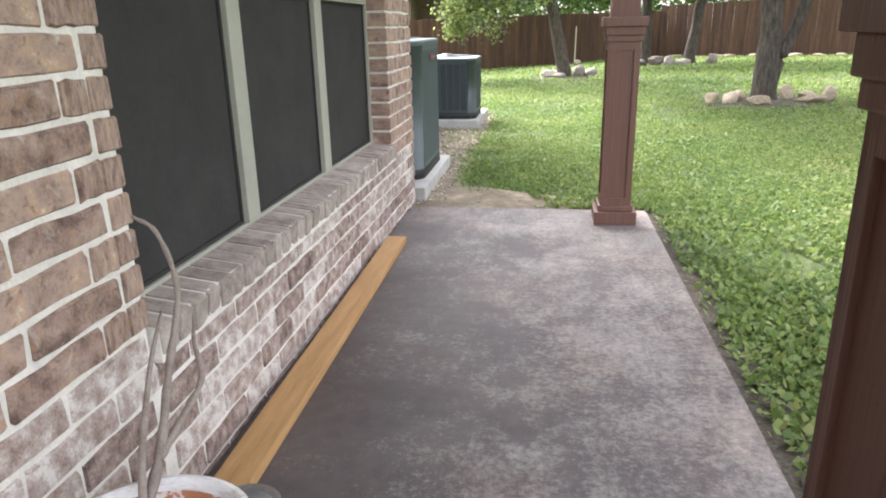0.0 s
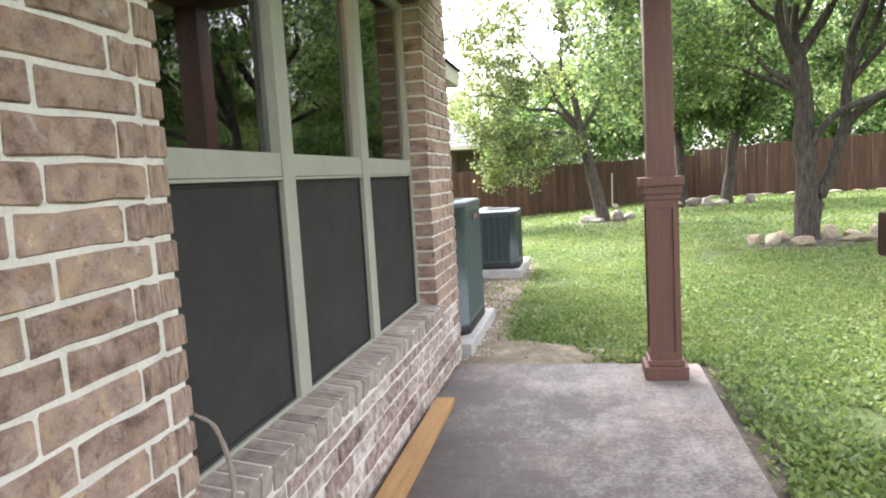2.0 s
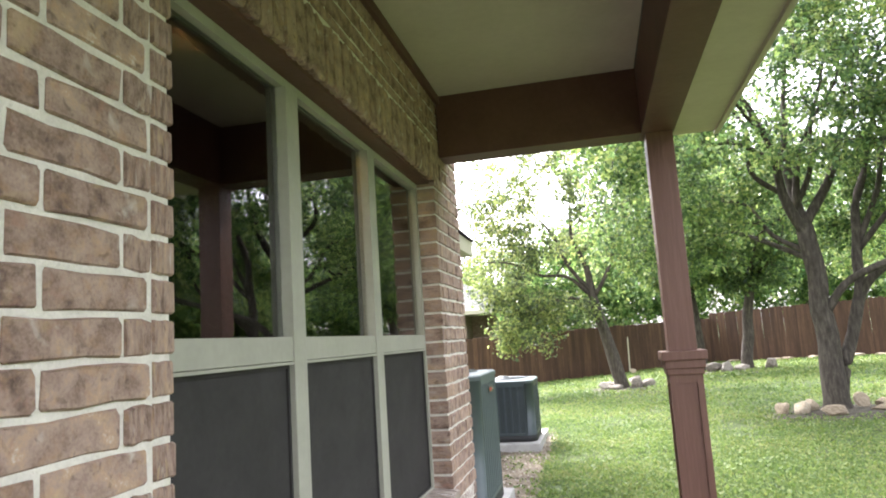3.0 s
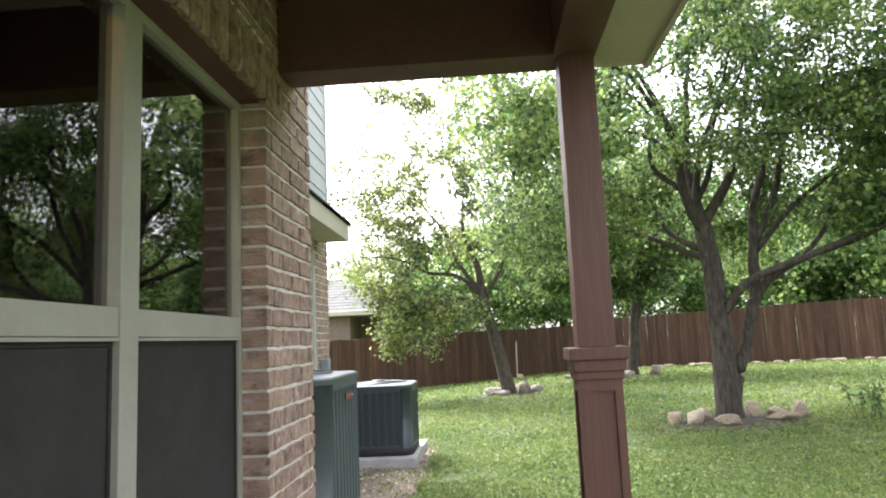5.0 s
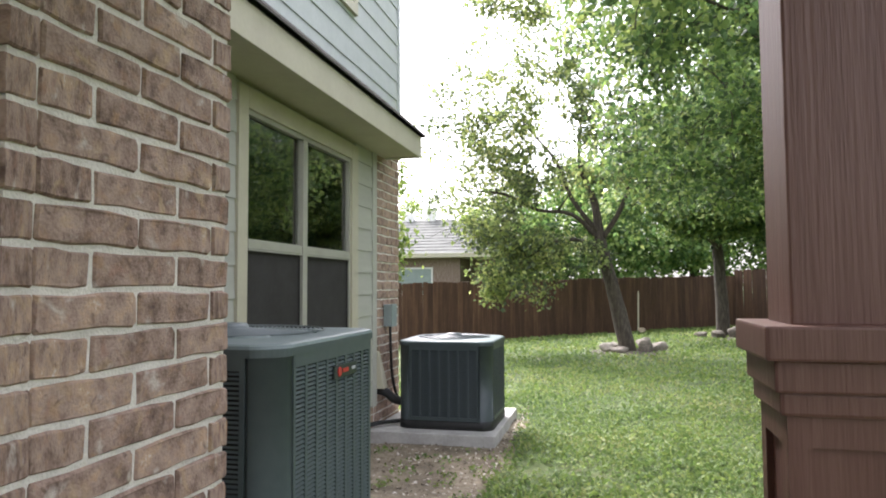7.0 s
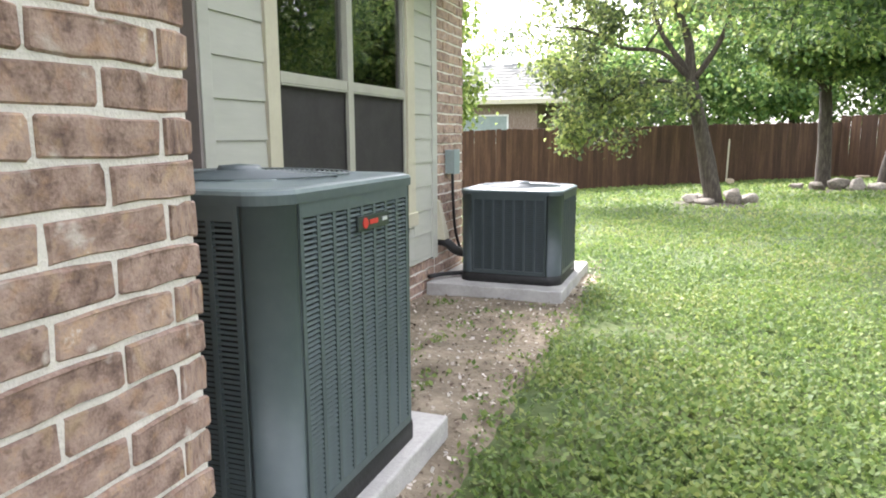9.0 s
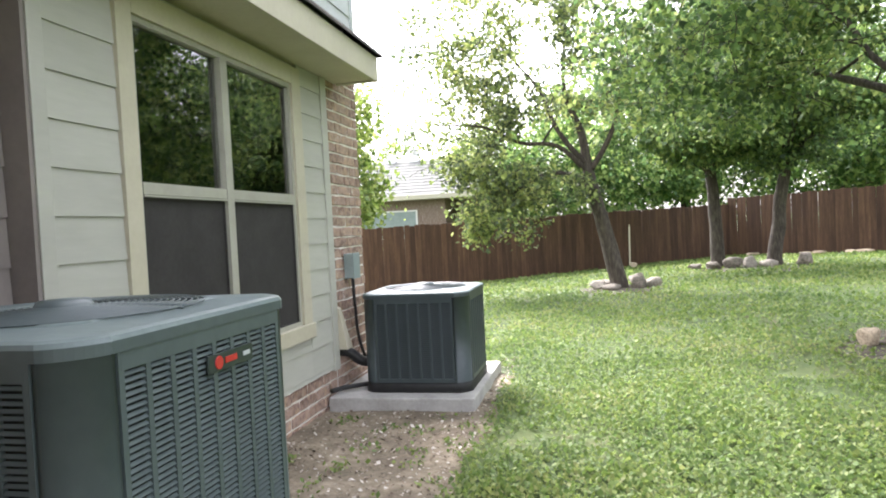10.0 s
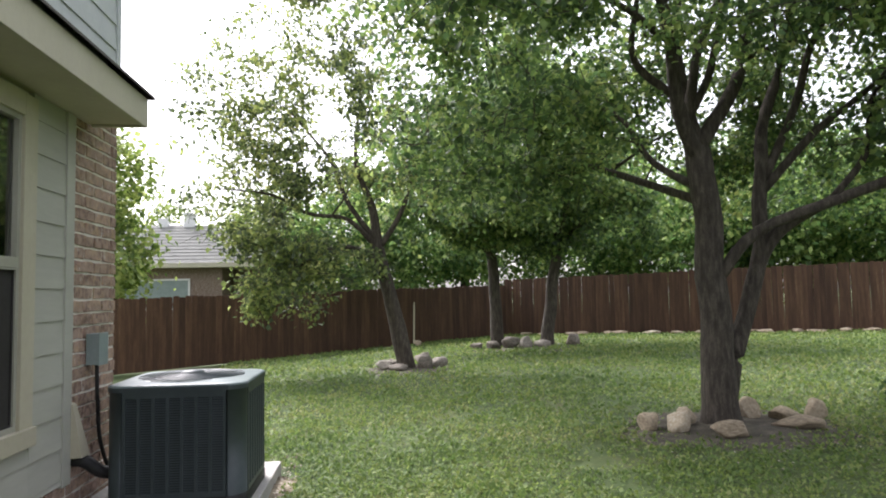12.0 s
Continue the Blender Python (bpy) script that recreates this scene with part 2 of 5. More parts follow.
M_WHITEWASH = material("peeling_whitewash", [(0.36, (0.40, 0.18, 0.10)), (0.39, (0.50, 0.43, 0.37)), (0.47, (0.58, 0.56, 0.53)), (0.56, (0.70, 0.69, 0.67)), (0.8, (0.76, 0.75, 0.73))], 9, 0.8, 0.4, 40, stretch=(1, 1, 2.6), fine=0.3)
M_BAREBAND = material("half_bare_terracotta", [(0.3, (0.36, 0.14, 0.07)), (0.53, (0.44, 0.19, 0.10)), (0.56, (0.62, 0.57, 0.52)), (0.8, (0.72, 0.70, 0.67))], 16, 0.85, 0.3, 50, fine=0.25)
M_POTSOIL = material("black_potting_soil", [(0.3, (0.008, 0.007, 0.006)), (0.6, (0.025, 0.02, 0.016)), (0.8, (0.10, 0.09, 0.075))], 30, 0.9, 1.0, 60)
M_TWIG = material("grey_dead_twig", [(0.3, (0.17, 0.135, 0.11)), (0.7, (0.33, 0.28, 0.24))], 20, 0.9, 0.5, 70)
M_CAN = material("black_paint_can", [(0.3, (0.012, 0.012, 0.014)), (0.7, (0.028, 0.028, 0.03))], 6, 0.3, 0)
M_STEEL = material("tin_steel", [(0.3, (0.32, 0.32, 0.31)), (0.7, (0.5, 0.5, 0.49))], 10, 0.35, 0.05, 60, metal=0.8)
M_BOXGREY = material("grey_green_utility_box", [(0.3, (0.20, 0.25, 0.24)), (0.7, (0.27, 0.32, 0.31))], 6, 0.5, 0.05, 50)
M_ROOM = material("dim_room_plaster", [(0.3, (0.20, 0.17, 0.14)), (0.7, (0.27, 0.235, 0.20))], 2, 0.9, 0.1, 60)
M_WHITE = material("white_painted_metal", [(0.3, (0.62, 0.62, 0.60)), (0.7, (0.72, 0.72, 0.70))], 6, 0.5, 0.05, 40)
M_GLASS = glass_material("window_glass")
M_AMBER = bpy.data.materials.new("amber_lamp_glass")
M_AMBER.use_nodes = True
M_AMBER.node_tree.nodes["Principled BSDF"].inputs["Base Color"].default_value = (0.8, 0.45, 0.12, 1)
M_AMBER.node_tree.nodes["Principled BSDF"].inputs["Emission Color"].default_value = (1.0, 0.55, 0.15, 1)
M_AMBER.node_tree.nodes["Principled BSDF"].inputs["Emission Strength"].default_value = 3.0

# lawn ground: turf, bare soil showing through in patches
M_TURF = material("lawn_turf", [(0.25, (0.026, 0.042, 0.013)), (0.42, (0.046, 0.074, 0.020)), (0.56, (0.070, 0.095, 0.028)), (0.70, (0.110, 0.104, 0.048)), (0.84, (0.17, 0.14, 0.085))],
                  1.1, 0.95, 0.9, 28, detail=12, fine=0.42)



def concrete_material():
    """Dark brown stain over concrete, scuffed through in fine pale flecks, denser towards the open edge and far end."""
    m = material("stained_patio_concrete", [(0.2, (0.042, 0.036, 0.035)), (0.42, (0.066, 0.056, 0.053)), (0.58, (0.094, 0.079, 0.073)), (0.8, (0.135, 0.112, 0.10))], 2.2, 0.6, 0.15, 110, detail=10, fine=0.3, spec=0.35)
    n, l = m.node_tree.nodes, m.node_tree.links
    b = n["Principled BSDF"]
    base = b.inputs["Base Color"].links[0].from_socket
    tc = n.new("ShaderNodeTexCoord")

    def tex(scale, detail, stretch=(1, 1, 1), rough=0.6):
        mp = n.new("ShaderNodeMapping")
        mp.inputs["Scale"].default_value = stretch
        l.new(tc.outputs["Object"], mp.inputs["Vector"])
        t = n.new("ShaderNodeTexNoise")
        t.inputs["Scale"].default_value = scale
        t.inputs["Detail"].default_value = detail
        t.inputs["Roughness"].default_value = rough
        l.new(mp.outputs[0], t.inputs["Vector"])
        return t.outputs[0]

    def math_node(op, a, c):
        k = n.new("ShaderNodeMath")
        k.operation = op
        for q, v in zip(k.inputs, (a, c)):
            if isinstance(v, float):
                q.default_value = v
            else:
                l.new(v, q)
        return k.outputs[0]
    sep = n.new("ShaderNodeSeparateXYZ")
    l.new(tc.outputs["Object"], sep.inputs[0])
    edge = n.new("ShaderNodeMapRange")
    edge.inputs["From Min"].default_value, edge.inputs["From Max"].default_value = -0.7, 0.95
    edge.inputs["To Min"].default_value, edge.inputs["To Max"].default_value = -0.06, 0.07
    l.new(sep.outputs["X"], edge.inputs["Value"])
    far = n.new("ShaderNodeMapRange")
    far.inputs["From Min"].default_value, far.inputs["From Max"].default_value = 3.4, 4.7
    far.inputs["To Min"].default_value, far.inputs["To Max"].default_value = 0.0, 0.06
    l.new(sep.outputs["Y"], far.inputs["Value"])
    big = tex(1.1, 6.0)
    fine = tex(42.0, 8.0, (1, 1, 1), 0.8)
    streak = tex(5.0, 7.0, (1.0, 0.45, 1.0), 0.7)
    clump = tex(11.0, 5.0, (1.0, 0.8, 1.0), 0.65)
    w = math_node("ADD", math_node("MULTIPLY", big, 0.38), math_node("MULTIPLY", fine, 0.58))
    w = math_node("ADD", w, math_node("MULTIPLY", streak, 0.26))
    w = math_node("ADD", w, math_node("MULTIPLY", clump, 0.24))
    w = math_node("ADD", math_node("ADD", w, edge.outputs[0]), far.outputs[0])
    ramp = n.new("ShaderNodeValToRGB")
    ramp.color_ramp.elements[0].position, ramp.color_ramp.elements[1].position = 0.70, 0.98
    l.new(w, ramp.inputs[0])
    mx = n.new("ShaderNodeMix")
    mx.data_type = "RGBA"
    l.new(ramp.outputs[0], mx.inputs[0])
    l.new(base, mx.inputs[6])
    mx.inputs[7].default_value = (0.345, 0.318, 0.287, 1)
    warm = n.new("ShaderNodeMapRange")
    warm.inputs["From Min"].default_value, warm.inputs["From Max"].default_value, warm.inputs["To Max"].default_value = 0.46, 0.62, 0.55
    l.new(tex(1.7, 5.0, (1, 0.7, 1)), warm.inputs["Value"])
    tint = n.new("ShaderNodeMix")
    tint.data_type, tint.blend_type = "RGBA", "MULTIPLY"
    l.new(warm.outputs[0], tint.inputs[0])
    l.new(mx.outputs[2], tint.inputs[6])
    tint.inputs[7].default_value = (0.98, 0.80, 0.72, 1)
    l.new(tint.outputs[2], b.inputs["Base Color"])
    return m


M_CONCRETE = concrete_material()

# ---- mesh helpers ----


def mesh_of(name, verts, faces, mat, smooth=False):
    me = bpy.data.meshes.new(name)
    me.from_pydata([tuple(v) for v in verts], [], faces)
    me.materials.append(mat)
    if smooth:
        me.polygons.foreach_set("use_smooth", [True] * len(me.polygons))
    me.update()
    return me


def part(name, data, material_, parent, label="", smooth=False):
    """Links a bmesh (or mesh) as one object under parent."""
    if isinstance(data, bmesh.types.BMesh):
        me = bpy.data.meshes.new(name)
        data.to_mesh(me)
        data.free()
        me.materials.append(material_)
        if smooth:
            me.polygons.foreach_set("use_smooth", [True] * len(me.polygons))
    else:
        me = data
    ob = new(name, me)
    if parent is not None:
        ob.parent = parent
    if label:
        tagged(ob, label)
    return ob


def boxes(*specs, bevel=0.0):
    """A bmesh of boxes, each (x0, x1, y0, y1, z0, z1)."""
    bm = bmesh.new()
    for x0, x1, y0, y1, z0, z1 in specs:
        r = bmesh.ops.create_cube(bm, size=1.0)
        for v in r["verts"]:
            v.co = Vector(((x0 + x1) / 2 + v.co.x * (x1 - x0), (y0 + y1) / 2 + v.co.y * (y1 - y0), (z0 + z1) / 2 + v.co.z * (z1 - z0)))
    if bevel:
        bmesh.ops.bevel(bm, geom=bm.edges[:], offset=bevel, segments=2, affect="EDGES", profile=0.6)
    return bm


def empty(name, x=0, y=0, z=0, label="", category="", group="", kind=""):
    ob = new(name)
    ob.location = (x, y, z)
    return tagged(ob, label, category, group, kind)


def tube(points, radii, sides=8):
    """Vertices and faces of a tube along points."""
    pts = [Vector(p) for p in points]
    verts, faces = [], []
    up = Vector((0.31, 0.17, 0.93))
    for i, p in enumerate(pts):
        d = (pts[min(i + 1, len(pts) - 1)] - pts[max(i - 1, 0)]).normalized()
        a = d.cross(up)
        if a.length < 0.05:
            a = d.cross(Vector((1, 0, 0)))
        a.normalize()
        b = d.cross(a)
        for s in range(sides):
            w = 2 * math.pi * s / sides
            verts.append(p + (a * math.cos(w) + b * math.sin(w)) * radii[i])
    for i in range(len(pts) - 1):
        for s in range(sides):
            j = (s + 1) % sides
            faces.append((i * sides + s, i * sides + j, (i + 1) * sides + j, (i + 1) * sides + s))
    faces.append(tuple(range(sides))[::-1])
    faces.append(tuple(range((len(pts) - 1) * sides, len(pts) * sides)))
    return verts, faces


def tube_mesh(name, points, radii, mat, sides=8):
    v, f = tube(points, radii, sides)
    return mesh_of(name, v, f, mat, True)


def lathe(profile, sides=48):
    """Vertices and faces of a profile of (radius, z) turned about z."""
    verts, faces = [], []
    for r, z in profile:
        for s in range(sides):
            w = 2 * math.pi * s / sides
            verts.append((r * math.cos(w), r * math.sin(w), z))
    for i in range(len(profile) - 1):
        for s in range(sides):
            j = (s + 1) % sides
            faces.append((i * sides + s, i * sides + j, (i + 1) * sides + j, (i + 1) * sides + s))
    return verts, faces


def smooth_line(points, steps=6):
    """Catmull-Rom points through the given ones."""
    p = [Vector(q) for q in points]
    p = [p[0] * 2 - p[1]] + p + [p[-1] * 2 - p[-2]]
    out = []
    for i in range(1, len(p) - 2):
        for k in range(steps):
            t = k / steps
            a, b, c, d = p[i - 1], p[i], p[i + 1], p[i + 2]
            out.append(0.5 * (2 * b + (c - a) * t + (2 * a - 5 * b + 4 * c - d) * t * t + (3 * b - a - 3 * c + d) * t ** 3))
    out.append(p[-2])
    return out


def ground_z(x, y):
    """Height of the lawn: level by the house, rising gently to +x further out."""
    s = min(max((y - 5.0) / 6.0, 0.0), 1.0)
    s = s * s * (3 - 2 * s)
    return -0.03 + 0.024 * min(max(x, -8.0), 20.0) * s

# ---- ground ----
W = -0.93          # outer face of the brick wall
SILL, COURSE, PITCH, JOINT = 0.54, 0.09, 0.30, 0.0145
CORNER = 4.97      # far end of the brick wall
BAY = -2.04        # face of the siding bay and the far brick pier


def build_ground():
    xs = list(np.concatenate([np.linspace(-400, -30, 8), np.linspace(-24, -6, 10), np.linspace(-4, 16, 81), np.linspace(18, 40, 12), np.linspace(60, 400, 8)]))
    ys = list(np.concatenate([np.linspace(-300, -20, 8), np.linspace(-14, -2, 7), np.linspace(-1, 30, 125), np.linspace(33, 60, 10), np.linspace(80, 500, 8)]))
    verts = []
    for y in ys:
        for x in xs:
            z = ground_z(x, y)
            z += 0.018 * noise.noise(Vector((x * 0.8, y * 0.8, 0))) + 0.008 * noise.noise(Vector((x * 3, y * 3, 4)))
            if x < -0.5 and y > 4.9:
                z -= 0.012
            if -3 < x < 0.95 and y < 4.95:
                z -= 0.03
            verts.append((x, y, z))
    nx = len(xs)
    faces = [(j * nx + i, j * nx + i + 1, (j + 1) * nx + i + 1, (j + 1) * nx + i) for j in range(len(ys) - 1) for i in range(nx - 1)]
    ob = new("ground", mesh_of("ground", verts, faces, M_TURF, True))
    tagged(ob, "green lawn with thin patches and bare soil beside the house", "lawn", kind="structure")


def build_soil():
    """Bare earth between the house and the lawn, one uneven sheet a little above the turf."""
    verts, faces = [], []
    ny, nx = 76, 16
    for j in range(ny):
        y = 4.72 + j * (11.6 - 4.72) / (ny - 1)
        edge = -0.60 + 0.10 * noise.noise(Vector((3.1, y * 1.3, 0))) + 0.05 * noise.noise(Vector((1, y * 5, 2)))
        edge += 1.3 * min(1.0, max(0.0, (5.6 - y) / 0.45))
        if y > 10.4:
            edge -= (y - 10.4) * 1.2
        for i in range(nx):
            x = -2.3 + (edge + 2.3) * i / (nx - 1)
            rim = min(1.0, (nx - 1 - i) / 1.5)
            z = ground_z(x, y) - 0.012 + 0.028 * rim + 0.022 * noise.noise(Vector((x * 4, y * 4, 1))) * rim - 0.03 * (1 - rim)
            verts.append((x, y, z))
    for j in range(ny - 1):
        for i in range(nx - 1):
            faces.append((j * nx + i, j * nx + i + 1, (j + 1) * nx + i + 1, (j + 1) * nx + i))
    ob = new("ground_soil", mesh_of("ground_soil", verts, faces, M_SOIL, True))
    tagged(ob, "bare trodden brown soil beside the house", "soil", kind="structure")


def build_slab():
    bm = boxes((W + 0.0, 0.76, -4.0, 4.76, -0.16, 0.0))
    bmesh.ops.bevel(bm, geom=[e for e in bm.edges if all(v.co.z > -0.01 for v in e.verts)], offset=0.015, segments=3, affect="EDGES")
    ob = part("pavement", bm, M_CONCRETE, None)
    tagged(ob, "brown stained concrete patio slab with worn pale patches", "patio", kind="structure")


def build_edge_soil():
    """Damp bare strip along the open edge of the slab."""
    verts, faces = [], []
    n = 110
    for j in range(n):
        y = -3.5 + j * 8.3 / (n - 1)
        w = 0.20 + 0.07 * noise.noise(Vector((y * 1.7, 0, 3))) + 0.05 * noise.noise(Vector((y * 6, 1, 3)))
        for i, (q, dz) in enumerate(((0.0, -0.012), (0.4, -0.006), (0.75, -0.016), (1.0, -0.05))):
            x = 0.755 + w * q
            verts.append((x, y, -0.02 + dz + 0.008 * noise.noise(Vector((x * 9, y * 9, 0)))))
    for j in range(n - 1):
        for i in range(3):
            faces.append((j * 4 + i, j * 4 + i + 1, (j + 1) * 4 + i + 1, (j + 1) * 4 + i))
    ob = new("ground_edge", mesh_of("ground_edge", verts, faces, M_MULCH, True))
    tagged(ob, "damp bare soil strip beside the patio slab", "soil", kind="structure")


build_ground()
build_soil()
build_edge_soil()
build_slab()

# ---- brick walls ----


def brick_mesh(seed, mat, lip=0.12, rough=1.0):
    """A tumbled brick of unit size, its face towards +x, with a wavering outline, rounded corners and a dented face."""
    r = random.Random(seed)
    base = [(-0.5, -0.43), (-0.484, -0.5), (-0.2, -0.5), (0.15, -0.5), (0.484, -0.5), (0.5, -0.43), (0.5, 0.43), (0.484, 0.5), (0.18, 0.5), (-0.16, 0.5), (-0.484, 0.5), (-0.5, 0.43)]
    if lip < 0.1:
        base = [(math.copysign(min(abs(y), 0.5), y), math.copysign(0.48 if abs(z) < 0.45 else 0.5, z)) for y, z in base]
    n = len(base)
    off = [(r.uniform(-0.012, 0.012) * rough, r.uniform(-0.055, 0.055) * rough) for _ in base]
    v = []
    for x, inset in ((-1.0, 0.0), (-lip, 0.0), (0.0, 1.0)):
        for (y, z), (a, b) in zip(base, off):
            k = 0.0 if x == -1.0 else 1.0
            v.append((x + r.uniform(-0.05, 0.02) * inset * rough, (y + a * k) * (1 - 0.03 * inset), (z + b * k) * (1 - 0.11 * inset)))
    f = [tuple(range(2 * n, 3 * n))]
    for a in (0, n):
        for k in range(n):
            q = (k + 1) % n
            f.append((a + k, a + q, a + n + q, a + n + k))
    return mesh_of("brick", v, f, mat)


BRICKS = [brick_mesh(s, M_BRICK) for s in range(10)]
CHALK = [brick_mesh(s, M_BRICK_CHALK) for s in range(10)]
JAMBS = [brick_mesh(s + 20, M_BRICK, 0.05, 0.45) for s in range(6)]
SILLS = [brick_mesh(s + 40, M_SILL) for s in range(6)]


class Field:
    """Bricks gathered into one mesh."""

    def __init__(self):
        self.v, self.f = [], []

    def add(self, me, m):
        b = len(self.v)
        self.v += [m @ q.co for q in me.vertices]
        self.f += [tuple(b + i for i in p.vertices) for p in me.polygons]

    def link(self, name, mat, parent):
        if self.v:
            tagged(part(name, mesh_of(name, self.v, self.f, mat), mat, parent), kind="stuff")


RB = random.Random(5)


def lay(parent, field, x, y0, y1, z0, z1, single, meshes=BRICKS, depth=0.06, proud=0.003, turn=0.0):
    """One brick with its face near the plane x, as a part or into the field."""
    m = Matrix.Translation((x + RB.uniform(-proud, proud), (y0 + y1) / 2, (z0 + z1) / 2)) @ Matrix.Rotation(turn + RB.uniform(-0.006, 0.006), 4, "X")
    m = m @ Matrix.Diagonal((depth, y1 - y0, z1 - z0, 1))
    me = meshes[RB.randrange(len(meshes))]
    if single:
        ob = new("brick", me)
        ob.parent = parent
        ob.matrix_basis = m
    else:
        field.add(me, m)


def rows_of(parent, field, x, y0, y1, z0, z1, joint_even, joint_odd, single_from, meshes=BRICKS, base=SILL):
    k0 = math.floor((z0 - base) / COURSE + 0.01)
    k1 = math.ceil((z1 - base) / COURSE - 0.01)
    for k in range(k0, k1):
        a, b = max(base + k * COURSE, z0), min(base + (k + 1) * COURSE, z1)
        j = joint_even if k % 2 == 0 else joint_odd
        y = j - PITCH * math.ceil((j - y0) / PITCH - 1e-6)
        while y < y1 - 0.02:
            p, q = max(y, y0), min(y + PITCH, y1)
            if q - p > 0.03:
                lay(parent, field, x, p + (JOINT / 2 if p > y0 else 0.0), q - (JOINT / 2 if q < y1 else 0.0), a + JOINT / 2, b - JOINT / 2, single_from(p, a), meshes)
            y += PITCH


O0, O1, HEAD = 1.41, 4.21, 2.475     # the wide window opening
JB = 0.078                           # jamb bricks with a straight joint behind them


def build_wall_main():
    back = W - 0.24
    bm = boxes((back, W - 0.009, -4.0, O0 - 0.008, -0.2, 3.12), (back, W - 0.009, O1 + 0.008, CORNER - 0.008, -0.2, 3.12),
               (back, W - 0.009, O0 - 0.008, O1 + 0.008, -0.2, SILL - 0.10), (back, W - 0.009, O0 - 0.008, O1 + 0.008, HEAD + 0.012, 3.12))
    wall = part("wall_east", bm, M_MORTAR, None)
    tagged(wall, "mottled brown brick wall with wide pale mortar joints", "brick wall", kind="structure")
    f = Field()
    near = lambda p, a: p > 0.3 and a < 2.7
    rows_of(wall, f, W, -4.0, O0 - JB, SILL, 3.12, 1.24, 1.324, near)
    rows_of(wall, f, W, O1 + JB, CORNER, SILL, 3.12, 4.584, 4.735, near)
    rows_of(wall, f, W, -4.0, O0, -0.04, SILL, 1.24, 1.39, near, CHALK)
    rows_of(wall, f, W, O1 + 0.04, CORNER, SILL - COURSE, SILL, 4.584, 4.735, near)
    rows_of(wall, f, W, O0, CORNER, -0.04, SILL - COURSE, 4.584, 4.735, near, CHALK)
    rows_of(wall, f, W, O0 - JB, O1 + JB, HEAD + 0.262, 3.12, 2.0, 2.15, lambda p, a: False)
    for y0, y1 in ((O0 - JB, O0), (O1, O1 + JB)):
        k = 0
        while SILL + k * COURSE < HEAD - 0.02:
            a, b = SILL + k * COURSE, min(SILL + (k + 1) * COURSE, HEAD + 0.01)
            lay(wall, f, W, y0 + JOINT / 2 * (y0 < O0), y1 - JOINT / 2 * (y0 > O0), a + JOINT / 2, b - JOINT / 2, True, meshes=JAMBS, depth=0.118)
            k += 1
    y = O0 - 0.16
    while y < O1 + 0.2:
        lay(wall, f, W + 0.002, y + 0.006, y + COURSE - 0.006, HEAD, HEAD + 0.25, False)
        y += COURSE
    f.link("brick_field", M_BRICK_FIELD, wall)
    # end face towards the units, in running bond
    fe = Field()
    for k in range(0, 40):
        z = -0.09 + k * COURSE
        off = 0.15 * (k % 2)
        x = -2.2 + off
        while x < W - 0.02:
            q = min(x + PITCH, W - 0.012)
            m = Matrix.Translation(((x + q) / 2, CORNER, z + COURSE / 2)) @ Matrix.Rotation(radians(90), 4, "Z") @ Matrix.Diagonal((0.05, q - x - JOINT, COURSE - JOINT, 1))
            fe.add(BRICKS[k % 10], m)
            x += PITCH
    fe.link("brick_return", M_BRICK_FIELD, wall)
    part("wall_return", boxes((-2.3, W - 0.26, CORNER - 0.20, CORNER - 0.01, -0.2, 3.12)), M_MORTAR, wall)


def build_sill():
    ob = empty("window_sill", 0, 0, 0, "sloping brick rowlock sill with pale chalky mortar", "window sill", kind="structure")
    tilt = radians(-7)
    bm = boxes((W - 0.125, W + 0.016, O0 + 0.004, O1 + 0.05, SILL - 0.10, SILL))
    for v in bm.verts:
        if v.co.z > SILL - 0.05:
            v.co.z += 0.014 if v.co.x < W - 0.05 else -0.004
    part("mortar_bed", bm, M_MORTAR, ob)
    n = 34
    step = (O1 + 0.055 - O0) / n
    for i in range(n):
        y = O0 + (i + 0.5) * step
        m = Matrix.Translation((W + 0.026 + RB.uniform(-0.004, 0.004), y, SILL - 0.045)) @ Matrix.Rotation(tilt * -1, 4, "Y") @ Matrix.Diagonal((0.16, step - 0.013, 0.088, 1))
        b = new("brick", SILLS[RB.randrange(6)])
        b.parent = ob
        b.matrix_basis = m


build_wall_main()
build_sill()

# ---- windows ----


def frame_bars(y0, y1, z0, z1, w, x0, x1, bevel=0.004):
    return boxes((x0, x1, y0, y0 + w, z0, z1), (x0, x1, y1 - w, y1, z0, z1), (x0, x1, y0 + w, y1 - w, z0, z0 + w), (x0, x1, y0 + w, y1 - w, z1 - w, z1))


